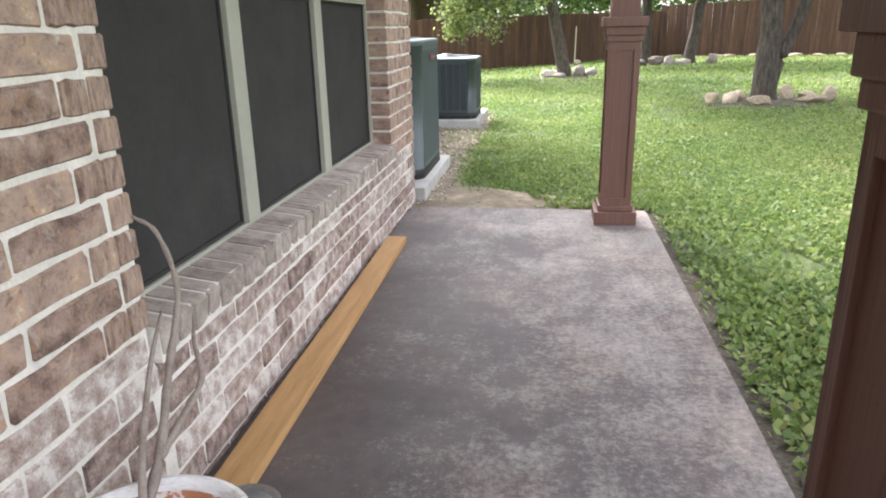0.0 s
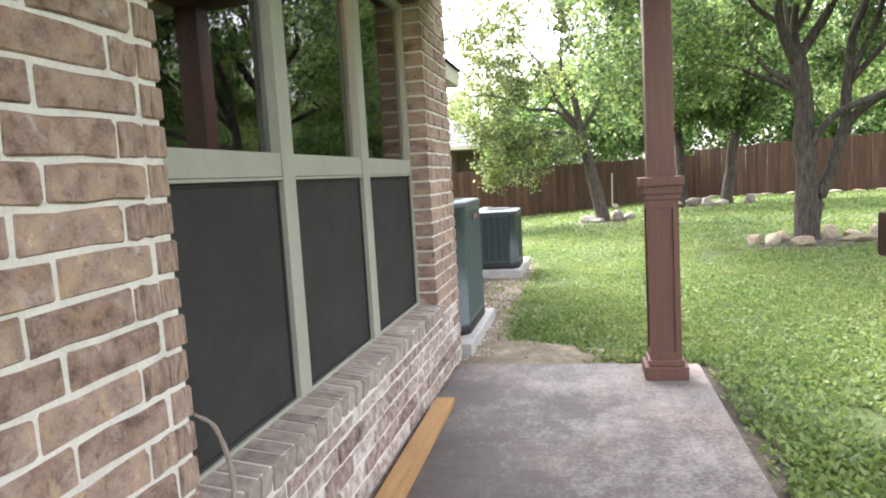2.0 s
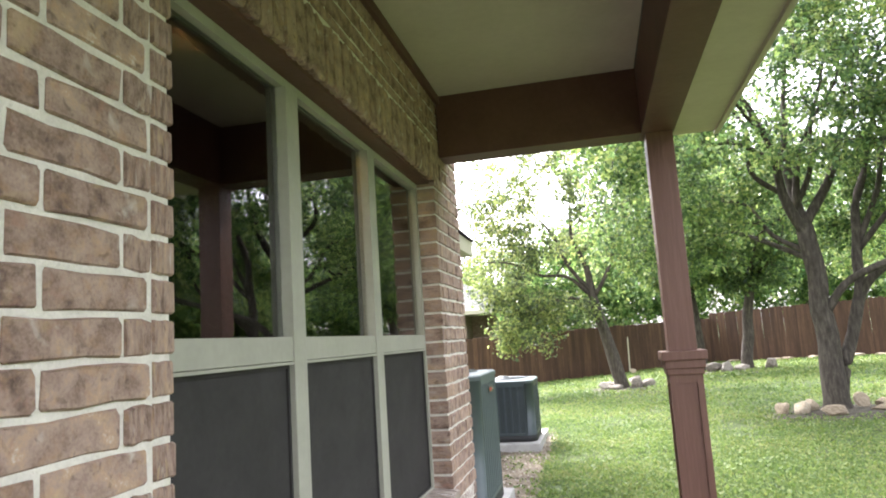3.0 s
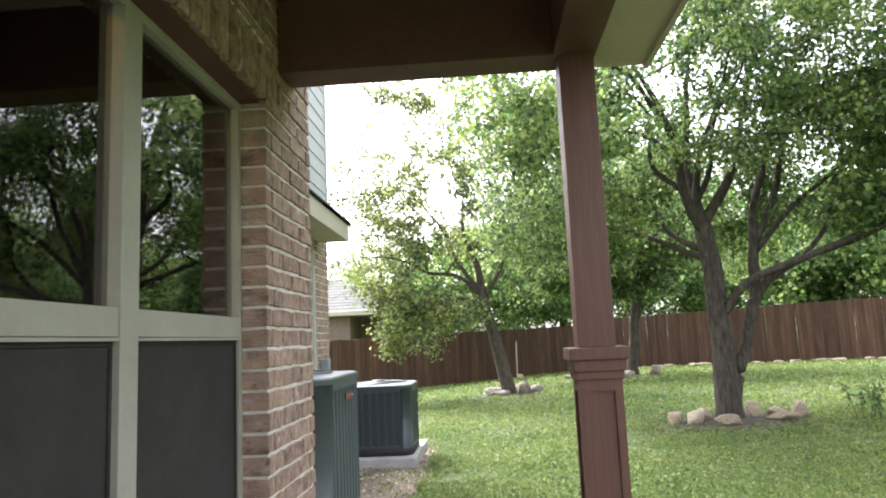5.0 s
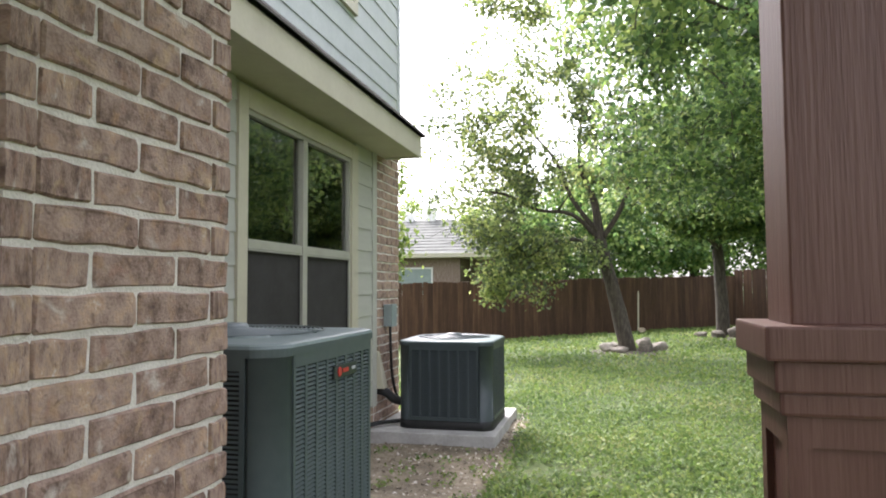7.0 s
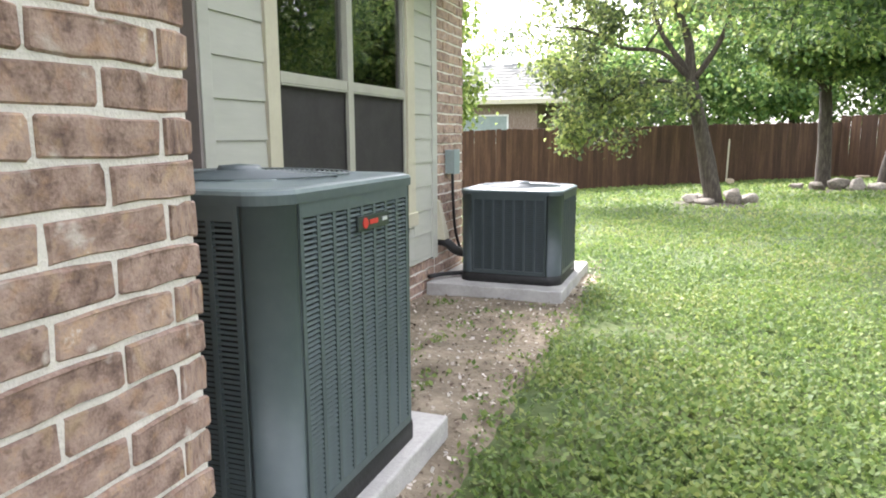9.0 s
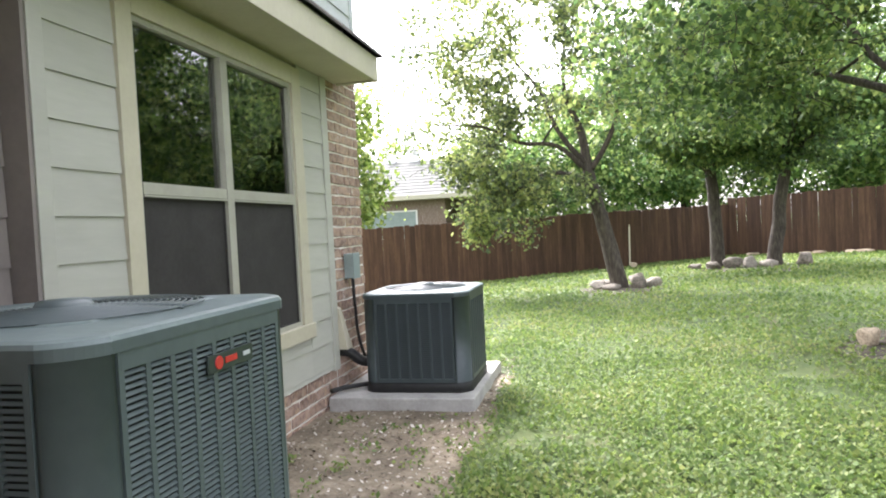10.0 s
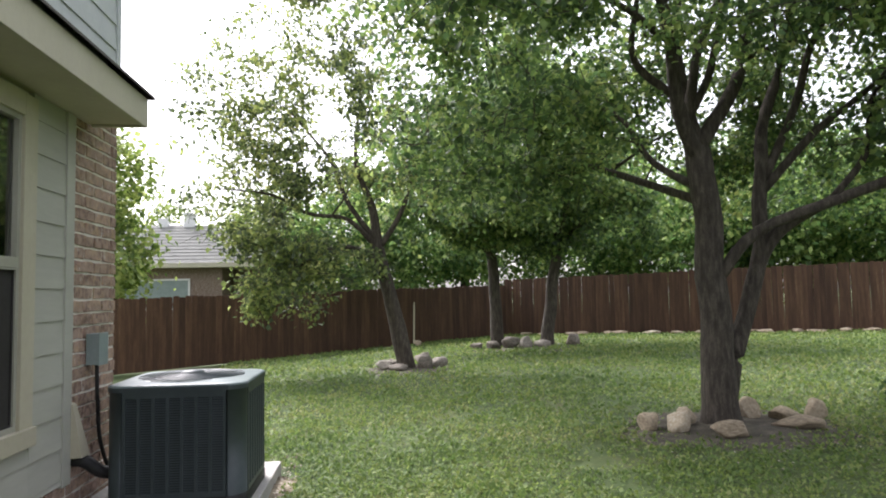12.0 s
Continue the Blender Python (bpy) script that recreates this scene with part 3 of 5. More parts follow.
def build_window(name, label, xf, y0, y1, z0, z1, mullions, rail, mull_w, edge_w, rail_w, mat):
    ob = empty(name, 0, 0, 0, label, "window", kind="structure")
    part("window_frame", frame_bars(y0, y1, z0, z1, edge_w, xf - 0.07, xf), mat, ob)
    edges = [y0 + edge_w] + [m for m in mullions for m in (m - mull_w / 2, m + mull_w / 2)] + [y1 - edge_w]
    for m in mullions:
        part("mullion", boxes((xf - 0.07, xf + 0.012, m - mull_w / 2, m + mull_w / 2, z0 + edge_w, z1 - edge_w), bevel=0.004), mat, ob)
    for a, b in zip(edges[::2], edges[1::2]):
        part("rail", boxes((xf - 0.06, xf + 0.006, a, b, rail - rail_w / 2, rail + rail_w / 2), bevel=0.003), mat, ob)
        lip = boxes((xf - 0.05, xf + 0.009, a, b, rail - rail_w / 2 - 0.012, rail - rail_w / 2 - 0.002))
        part("screen_bar", lip, M_FRAME, ob)
        g = part("pane", boxes((xf - 0.034, xf - 0.030, a, b, rail + rail_w / 2, z1 - edge_w)), M_GLASS, ob)
        g.visible_shadow = False
        g2 = part("pane", boxes((xf - 0.054, xf - 0.050, a, b, z0 + edge_w, rail - rail_w / 2)), M_GLASS, ob)
        g2.visible_shadow = False
        part("solar_screen", boxes((xf - 0.022, xf - 0.018, a + 0.012, b - 0.012, z0 + edge_w + 0.012, rail - rail_w / 2 - 0.012)), M_SCREEN, ob, "dark charcoal mesh screen")
        part("screen_frame", frame_bars(a, b, z0 + edge_w, rail - rail_w / 2 - 0.012, 0.013, xf - 0.026, xf - 0.010), M_SCREEN, ob)
    return ob


XF = W - 0.118
build_window("window_1", "triple window with khaki frames and dark screens below", XF, O0 + 0.002, O1 - 0.002, SILL - 0.005, HEAD - 0.02, (2.325, 3.25), 1.445, 0.105, 0.035, 0.085, M_FRAME)
part("lintel_trim", boxes((XF - 0.06, W - 0.03, O0 + 0.002, O1 - 0.002, HEAD - 0.02, HEAD + 0.010)), M_BEAM, None)
tagged(bpy.data.objects["lintel_trim"], "dark brown steel lintel under the soldier bricks", "lintel", kind="structure")

# ---- siding bay, far brick pier, upper storey ----


def siding(parent, x, y0, y1, z0, z1, mat, pitch=0.20, start=None):
    z = z0 if start is None else start
    while z < z1 - 0.01:
        a, b = max(z, z0), min(z + pitch + 0.02, z1)
        v = [(x - 0.03, y0, a), (x + 0.014, y0, a), (x + 0.003, y0, b), (x - 0.03, y0, b), (x - 0.03, y1, a), (x + 0.014, y1, a), (x + 0.003, y1, b), (x - 0.03, y1, b)]
        f = [(0, 1, 2, 3), (7, 6, 5, 4), (0, 4, 5, 1), (1, 5, 6, 2), (2, 6, 7, 3), (3, 7, 4, 0)]
        part("siding_board", mesh_of("siding_board", v, f, mat), mat, parent)
        z += pitch


WY0, WY1, WZ0, WZ1 = 6.97, 8.72, 0.70, 2.47


def build_bay():
    wall = part("wall_bay", boxes((BAY - 0.2, BAY - 0.032, 6.36, WY0 - 0.12, 0.25, 2.66), (BAY - 0.2, BAY - 0.032, WY1 + 0.12, 9.37, 0.25, 2.66),
                                  (BAY - 0.2, BAY - 0.032, WY0 - 0.12, WY1 + 0.12, 0.25, 0.62), (BAY - 0.2, BAY - 0.032, WY0 - 0.12, WY1 + 0.12, 2.52, 2.66)), M_SIDING, None)
    tagged(wall, "grey beige lap siding wall of a window bay", "siding wall", kind="structure")
    siding(wall, BAY, 6.42, WY0 - 0.115, 0.26, 2.64, M_SIDING, 0.2, 0.09)
    siding(wall, BAY, WY1 + 0.145, 9.27, 0.26, 2.64, M_SIDING, 0.2, 0.09)
    siding(wall, BAY, WY0 - 0.115, WY1 + 0.145, 0.26, 0.60, M_SIDING, 0.2, 0.09)
    part("corner_board", boxes((BAY - 0.04, BAY + 0.022, 6.345, 6.425, 0.24, 2.64), bevel=0.004), M_SIDING, wall)
    part("side_board", boxes((BAY - 0.15, BAY + 0.012, 6.325, 6.344, 0.24, 2.64)), M_TAUPE, wall, "taupe side board")
    part("corner_board", boxes((BAY - 0.05, BAY + 0.022, 9.27, 9.385, 0.24, 2.64), bevel=0.004), M_SIDING, wall)
    for y0, y1 in ((WY0 - 0.115, WY0), (WY1, WY1 + 0.145)):
        part("window_trim", boxes((BAY - 0.04, BAY + 0.03, y0, y1, 0.62, 2.60), bevel=0.004), M_TRIM, wall)
    part("window_trim", boxes((BAY - 0.04, BAY + 0.03, WY0, WY1, WZ1, 2.60), bevel=0.004), M_TRIM, wall)
    part("window_trim", boxes((BAY - 0.04, BAY + 0.045, WY0 - 0.115, WY1 + 0.165, 0.59, 0.70), bevel=0.006), M_TRIM, wall)
    # recess boards take the darker taupe: their shade is put into the colour
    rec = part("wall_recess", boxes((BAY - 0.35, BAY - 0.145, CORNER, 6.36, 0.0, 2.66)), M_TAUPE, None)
    tagged(rec, "grey siding wall behind the air conditioner, shade in its colour", "siding wall", kind="structure")
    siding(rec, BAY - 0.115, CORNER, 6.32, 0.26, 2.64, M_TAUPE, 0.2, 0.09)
    # brick footing under the bay and the far pier
    foot = part("wall_footing", boxes((BAY - 0.2, BAY - 0.019, CORNER, 9.37, -0.2, 0.25)), M_MORTAR, None)
    tagged(foot, "low brick footing under the siding bay", "brick wall", kind="structure")
    f = Field()
    rows_of(foot, f, BAY - 0.01, 6.34, 9.37, -0.08, 0.25, 7.0, 7.15, lambda p, a: True, base=-0.02)
    pier = part("wall_pier", boxes((BAY - 0.3, BAY - 0.009, 9.37, 10.142, -0.2, 3.2), (-9.0, BAY - 0.3, 9.95, 10.142, -0.2, 5.9)), M_MORTAR, None)
    tagged(pier, "brown brick corner pier at the end of the house", "brick wall", kind="structure")
    rows_of(pier, f, BAY, 9.385, 10.15, -0.08, 3.2, 9.45, 9.6, lambda p, a: True, base=-0.02)
    build_window("window_2", "four-pane window with dark screens below", BAY + 0.01, WY0, WY1, WZ0, WZ1, (7.80,), 1.63, 0.075, 0.03, 0.06, M_FRAME)


def build_upper():
    wall = part("wall_upper", boxes((BAY - 0.25, BAY - 0.032, -4.0, 10.14, 3.0, 6.0)), M_SIDING_UP, None)
    tagged(wall, "pale blue grey lap siding of the upper storey", "siding wall", kind="structure")
    siding(wall, BAY, 3.0, 10.1, 3.14, 6.0, M_SIDING_UP, 0.2)
    part("corner_board", boxes((BAY - 0.08, BAY + 0.02, 10.08, 10.16, 3.0, 6.0), bevel=0.004), M_SIDING_UP, wall)
    eave = empty("eave", 0, 0, 0, "beige soffit and fascia of a low skirt roof", "eave", kind="structure")
    part("soffit", boxes((BAY - 0.12, -1.66, CORNER + 0.002, 9.62, 2.645, 2.665)), M_SOFFIT, eave)
    part("fascia", boxes((-1.68, -1.65, CORNER + 0.002, 9.66, 2.63, 2.835), bevel=0.003), M_TRIM, eave)
    part("fascia_return", boxes((BAY + 0.02, -1.68, 9.62, 9.66, 2.63, 2.835), bevel=0.003), M_TRIM, eave)
    v = [(-1.615, CORNER + 0.002, 2.845), (-1.615, 9.71, 2.845), (BAY - 0.0, 9.95, 3.22), (BAY - 0.0, CORNER + 0.002, 3.22),
         (-1.615, CORNER + 0.002, 2.863), (-1.615, 9.71, 2.863), (BAY - 0.0, 9.95, 3.245), (BAY - 0.0, CORNER + 0.002, 3.245), (BAY, 9.71, 2.845), (BAY, 9.71, 2.863)]
    f = [(0, 1, 2, 3), (7, 6, 5, 4), (0, 4, 5, 1), (1, 5, 6, 2), (1, 8, 2), (5, 9, 6)]
    part("skirt_roof", mesh_of("skirt_roof", v, f, M_SHINGLE_DK), M_SHINGLE_DK, eave)
    roof = part("roof_main", boxes((-9.2, BAY + 0.3, -4.2, 10.4, 6.0, 6.2)), M_SHINGLE_DK, None)
    tagged(roof, "dark shingle roof over the upper storey", "roof", kind="structure")


build_bay()
build_upper()
upper = build_window("window_3", "upper storey window with khaki trim", BAY + 0.03, 7.45, 8.72, 3.86, 5.3, (8.08,), 4.55, 0.07, 0.05, 0.06, M_FRAME)
part("window_trim", frame_bars(7.36, 8.81, 3.77, 5.39, 0.088, BAY - 0.02, BAY + 0.045), M_TRIM, upper)


def build_room():
    """Dim rooms behind the glass."""
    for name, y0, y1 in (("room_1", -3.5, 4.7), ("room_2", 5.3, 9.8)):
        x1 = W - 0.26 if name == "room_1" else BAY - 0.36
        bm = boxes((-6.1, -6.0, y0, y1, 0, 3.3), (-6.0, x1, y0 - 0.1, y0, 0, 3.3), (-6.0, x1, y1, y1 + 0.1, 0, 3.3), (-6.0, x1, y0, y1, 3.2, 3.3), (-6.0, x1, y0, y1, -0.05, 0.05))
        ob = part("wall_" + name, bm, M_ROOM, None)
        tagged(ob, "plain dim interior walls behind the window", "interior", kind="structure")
    closing = part("wall_west", boxes((-9.0, -8.8, -4.0, 10.14, -0.2, 6.0), (-9.0, W - 0.25, -4.2, -4.0, -0.2, 6.0)), M_MORTAR, None)
    tagged(closing, "plain walls closing the house", "wall", kind="structure")


build_room()


def build_pendant(x, y, z):
    ob = empty("pendant_lamp", x, y, z, "small amber glass pendant lamp in the dim room", "lamp")
    v, f = lathe([(0.0, 0.14), (0.03, 0.135), (0.09, 0.07), (0.13, 0.0), (0.12, -0.005), (0.08, 0.06), (0.0, 0.12)], 24)
    part("shade", mesh_of("shade", v, f, M_AMBER, True), M_AMBER, ob)
    part("cord", tube_mesh("cord", [(0, 0, 0.13), (0, 0, 3.2 - z)], [0.008, 0.008], M_BLACK), M_BLACK, ob)


build_pendant(-1.75, 2.77, 2.93)

# ---- porch roof and posts ----


def build_porch_roof():
    ceil = part("ceiling", boxes((W + 0.002, 0.41, -4.0, 4.43, 3.10, 3.14)), M_SOFFIT, None)
    tagged(ceil, "cream painted porch ceiling", "ceiling", kind="structure")
    beam = empty("porch_beam", 0, 0, 0, "dark brown painted box beams round the porch", "beam", kind="structure")
    part("end_beam", boxes((W + 0.004, 0.40, 4.40, 4.60, 2.67, 3.14), bevel=0.005), M_BEAM, beam)
    part("side_beam", boxes((0.40, 0.602, -4.0, 4.604, 2.668, 3.14), bevel=0.005), M_BEAM, beam)
    part("ceiling_trim", boxes((W + 0.003, W + 0.03, -4.0, 4.395, 3.04, 3.098)), M_BEAM, beam)
    eave = empty("porch_eave", 0, 0, 0, "cream soffit and fascia outside the porch beam", "eave", kind="structure")
    part("soffit", boxes((0.606, 0.88, -4.0, 4.66, 2.70, 2.72)), M_SOFFIT, eave)
    part("fascia", boxes((0.88, 0.91, -4.0, 4.69, 2.68, 2.90), bevel=0.003), M_TRIM, eave)
    part("fascia", boxes((W, 0.88, 4.66, 4.69, 2.705, 2.90)), M_TRIM, eave)
    v = [(1.0, -4.1, 2.90), (1.0, 4.80, 2.90), (BAY, 4.80, 3.9), (BAY, -4.1, 3.9), (1.0, -4.1, 2.93), (1.0, 4.80, 2.93), (BAY, 4.80, 3.93), (BAY, -4.1, 3.93)]
    f = [(0, 1, 2, 3), (7, 6, 5, 4), (0, 4, 5, 1), (1, 5, 6, 2), (3, 2, 6, 7), (0, 3, 7, 4)]
    part("roof_deck", mesh_of("roof_deck", v, f, M_SHINGLE_DK), M_SHINGLE_DK, eave)
    part("gable_board", mesh_of("gable_board", [(0.9, 4.64, 2.86), (BAY, 4.64, 2.86), (BAY, 4.64, 3.9), (0.9, 4.62, 2.90), (BAY, 4.62, 2.86), (BAY, 4.62, 3.9)],
                                [(0, 1, 2), (5, 4, 3), (0, 3, 4, 1), (1, 4, 5, 2), (2, 5, 3, 0)], M_SIDING), M_SIDING, eave)


def build_post(cx, cy):
    ob = empty("porch_post", cx, cy, 0, "red-brown painted porch post with a panelled lower half", "post", "porch posts")
    part("plinth", boxes((-0.134, 0.134, -0.134, 0.134, 0.0, 0.085), bevel=0.005), M_POST, ob)
    part("plinth_moulding", boxes((-0.112, 0.112, -0.112, 0.112, 0.084, 0.125), bevel=0.008), M_POST, ob)
    c = 0.086
    part("lower_core", boxes((-c, c, -c, c, 0.12, 1.15), bevel=0.002), M_POST, ob)
    e, w, z0, z1 = 0.097, 0.036, 0.122, 1.148
    for k in range(4):
        for name, spec in (("stile", (-e, -e + w, -e, -c + 0.002, z0, z1)), ("stile", (e - w, e, -e, -c + 0.002, z0, z1)),
                           ("panel_rail", (-e + w, e - w, -e, -c + 0.002, z0, z0 + 0.05)), ("panel_rail", (-e + w, e - w, -e, -c + 0.002, z1 - 0.05, z1))):
            bm = boxes(spec)
            bmesh.ops.rotate(bm, verts=bm.verts[:], cent=(0, 0, 0), matrix=Matrix.Rotation(k * math.pi / 2, 3, "Z"))
            part(name, bm, M_POST, ob)
    part("cap_moulding", boxes((-0.108, 0.108, -0.108, 0.108, 1.147, 1.185), bevel=0.006), M_POST, ob)
    part("cap_neck", boxes((-0.117, 0.117, -0.117, 0.117, 1.184, 1.236), bevel=0.005), M_POST, ob)
    part("cap", boxes((-0.132, 0.132, -0.132, 0.132, 1.235, 1.29), bevel=0.005), M_POST, ob)
    part("shaft", boxes((-0.083, 0.083, -0.083, 0.083, 1.288, 2.668), bevel=0.004), M_POST, ob)
    return ob


build_porch_roof()
post = build_post(0.505, 4.49)
copy_thing(post, Matrix.Translation((0.52, 0.74, 0)))

# ---- air conditioners ----


def rounded_square(hx, hy, r, seg=8):
    pts = []
    for cx, cy, a0 in ((hx - r, hy - r, 0), (-hx + r, hy - r, 90), (-hx + r, -hy + r, 180), (hx - r, -hy + r, 270)):
        for k in range(seg + 1):
            a = radians(a0 + 90 * k / seg)
            arc = Vector((r * math.cos(a), r * math.sin(a)))
            c0, c1 = Vector((r * math.cos(radians(a0)), r * math.sin(radians(a0)))), Vector((r * math.cos(radians(a0 + 90)), r * math.sin(radians(a0 + 90))))
            q = arc.lerp(c0.lerp(c1, k / seg), 0.35)
            pts.append((cx + q.x, cy + q.y))
    return pts


def loft(outlines):
    """Outlines of equal length, each a list of (x, y) with a z, joined into a skin."""
    n = len(outlines[0][0])
    v = [(x, y, z) for pts, z in outlines for x, y in pts]
    f = [(i * n + k, i * n + (k + 1) % n, (i + 1) * n + (k + 1) % n, (i + 1) * n + k) for i in range(len(outlines) - 1) for k in range(n)]
    return v, f, n


def slat_mesh(w, h, paint):
    """One louvre blade, its lower edge standing out."""
    v = []
    for y in (-w / 2, w / 2):
        v += [(0.008, y, h), (0.0135, y, 0.25 * h), (0.0145, y, 0.0), (0.012, y, 0.0), (0.005, y, 0.9 * h)]
    f = [(0, 1, 6, 5), (1, 2, 7, 6), (2, 3, 8, 7), (3, 4, 9, 8), (0, 4, 3, 2, 1), (5, 6, 7, 8, 9)]
    return mesh_of("slat", v, f, paint)


def build_ac(label, cx, cy, z0, hx, hy, height, columns, single_face, badge, paint):
    ob = empty("air_conditioner", cx, cy, z0, label, "air conditioner", "condenser units")
    r, ext = 0.10, 0.012
    core = rounded_square(hx - 0.028, hy - 0.028, r - 0.02)
    v, f, n = loft([(core, 0.07), (core, height - 0.05)])
    part("coil", mesh_of("coil", v, f, M_AC_DARK, True), M_AC_DARK, ob, "dark coil behind the louvres")
    base = rounded_square(hx + 0.004, hy + 0.004, r)
    inner = rounded_square(hx - 0.03, hy - 0.03, r)
    v, f, n = loft([(inner, 0.0), (base, 0.0), (base, 0.06), (rounded_square(hx - 0.006, hy - 0.006, r), 0.085), (inner, 0.085)])
    part("base_pan", mesh_of("base_pan", v, f, M_BLACK, True), M_BLACK, ob, "black base pan")
    # rounded corner posts
    for sx, sy in ((1, 1), (-1, 1), (-1, -1), (1, -1)):
        outer, a0 = [], {(1, 1): 0, (-1, 1): 90, (-1, -1): 180, (1, -1): 270}[(sx, sy)]
        c = Vector((sx * (hx - r), sy * (hy - r)))
        for k in range(9):
            a = radians(a0 + 90 * k / 8)
            c0, c1 = Vector((math.cos(radians(a0)), math.sin(radians(a0)))), Vector((math.cos(radians(a0 + 90)), math.sin(radians(a0 + 90))))
            outer.append(c + Vector((math.cos(a), math.sin(a))).lerp(c0.lerp(c1, k / 8), 0.35) * r)
        t0 = Vector((-math.sin(radians(a0)), math.cos(radians(a0)))) * -ext
        t1 = Vector((-math.sin(radians(a0 + 90)), math.cos(radians(a0 + 90)))) * ext
        outer = [outer[0] + t0] + outer + [outer[-1] + t1]
        ins = [c + (p - c) * (1 - 0.03 / max((p - c).length, 0.01)) for p in outer]
        pts = [tuple(p) for p in outer] + [tuple(p) for p in reversed(ins)]
        v, f, n = loft([(pts, 0.08), (pts, height - 0.04)])
        f += [tuple(range(n)), tuple(range(n, 2 * n))[::-1]]
        part("corner_post", mesh_of("corner_post", v, f, paint, True), paint, ob)
    # louvred sides
    for side in range(4):
        half, out = ((hy, hx), (hx, hy), (hy, hx), (hx, hy))[side]
        width = 2 * (half - r - ext) - 0.027
        turn = Matrix.Rotation(side * math.pi / 2, 4, "Z")
        panel = new("louvre_panel")
        panel.parent = ob
        panel.matrix_basis = turn @ Matrix.Translation((out, 0, 0))
        cw = width / columns
        zt = height - 0.04
        bars = [(-0.012, 0.004, -width / 2 + i * cw - 0.009, -width / 2 + i * cw + 0.009, 0.08, zt) for i in range(columns + 1)]
        bars += [(-0.012, 0.0045, -width / 2, width / 2, zt - 0.045, zt), (-0.012, 0.0045, -width / 2, width / 2, 0.08, 0.11)]
        part("panel_frame", boxes(*bars), paint, panel)
        rows = int((zt - 0.045 - 0.11) / 0.0158)
        step = (zt - 0.045 - 0.11) / rows
        me = slat_mesh(cw - 0.016, step * 0.52, paint)
        gv, gf = [], []
        for i in range(columns):
            for k in range(rows):
                at = Matrix.Translation((-0.012, -width / 2 + (i + 0.5) * cw, 0.11 + (k + 0.15) * step))
                if side == single_face and len(panel.children) < 290:
                    s = new("slat", me)
                    s.parent = panel
                    s.matrix_basis = at
                else:
                    b = len(gv)
                    gv += [at @ q.co for q in me.vertices]
                    gf += [tuple(b + q for q in p.vertices) for p in me.polygons]
        if gv:
            tagged(part("slats", mesh_of("slats", gv, gf, paint), paint, panel), kind="stuff")
    # top cap with a round fan opening
    n = len(base)
    ring = []
    R = min(hx, hy) - 0.085
    for x, y in rounded_square(hx, hy, r):
        a = math.atan2(y, x)
        ring.append((R * math.cos(a), R * math.sin(a)))
    big, lip = rounded_square(hx + 0.008, hy + 0.008, r + 0.004), rounded_square(hx - 0.012, hy - 0.012, r)
    k = lambda s: [(x * s, y * s) for x, y in ring]
    v, f, n = loft([(rounded_square(hx - 0.01, hy - 0.01, r), height - 0.042), (big, height - 0.042), (big, height - 0.014)])
    part("cap_skirt", mesh_of("cap_skirt", v, f, paint), paint, ob)
    mid = rounded_square(hx + 0.002, hy + 0.002, r + 0.002)
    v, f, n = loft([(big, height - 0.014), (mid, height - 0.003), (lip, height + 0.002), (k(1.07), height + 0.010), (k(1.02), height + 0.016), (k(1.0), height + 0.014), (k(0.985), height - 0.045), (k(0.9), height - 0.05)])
    part("top_cap", mesh_of("top_cap", v, f, M_AC_TOP), M_AC_TOP, ob, "grey top cap with the sky's brightness in its colour")
    grille = new("fan_grille")
    grille.parent = ob
    for q in range(18):
        rr = R * (0.22 + 0.77 * q / 17)
        pts = [(rr * math.cos(a), rr * math.sin(a), height + 0.016 + 0.012 * (1 - (rr / R) ** 2)) for a in np.linspace(0, 2 * math.pi, 41)]
        part("grille_ring", tube_mesh("grille_ring", pts, [0.003] * 41, paint, 5), paint, grille)
    for q in range(8):
        a = q * math.pi / 4
        pts = [(rr * math.cos(a), rr * math.sin(a), height + 0.013 + 0.012 * (1 - (rr / R) ** 2)) for rr in np.linspace(0.08, R, 8)]
        part("grille_spoke", tube_mesh("grille_spoke", pts, [0.004] * 8, paint, 5), paint, grille)
    v, f = lathe([(0.0, 0.07), (0.07, 0.065), (0.085, 0.04), (0.085, 0.0), (0.0, 0.0)], 24)
    hub = part("fan_hub", mesh_of("fan_hub", [(a, b, c + height - 0.02) for a, b, c in v], f, paint, True), paint, ob)
    v, f = lathe([(0.0, height - 0.14), (R, height - 0.14)], 32)
    part("fan_well", mesh_of("fan_well", v, f, M_AC_DARK), M_AC_DARK, ob)
    for q in range(3):
        bm = boxes((0.07, R - 0.03, -0.07, 0.07, height - 0.09, height - 0.085))
        bmesh.ops.rotate(bm, verts=bm.verts[:], cent=(0, 0, height - 0.087), matrix=Matrix.Rotation(0.35, 3, "X"))
        bmesh.ops.rotate(bm, verts=bm.verts[:], cent=(0, 0, 0), matrix=Matrix.Rotation(q * 2.094, 3, "Z"))
        part("fan_blade", bm, M_AC_DARK, ob)
    if badge:
        y, z = badge
        plate = part("badge", boxes((hx + 0.003, hx + 0.012, y - 0.12, y + 0.12, z - 0.026, z + 0.026), bevel=0.004), M_PLATE, ob, "dark maker's plate with a red mark")
        v, f = lathe([(0.0, 0.003), (0.018, 0.003), (0.019, 0.0)], 24)
        disc = mesh_of("red_disc", [(c + hx + 0.0125, a + y - 0.07, b + z) for a, b, c in v], f, M_RED)
        part("red_disc", disc, M_RED, plate)
        part("red_bar", boxes((hx + 0.0122, hx + 0.0142, y - 0.038, y + 0.025, z - 0.008, z + 0.009), bevel=0.0008), M_RED, plate)
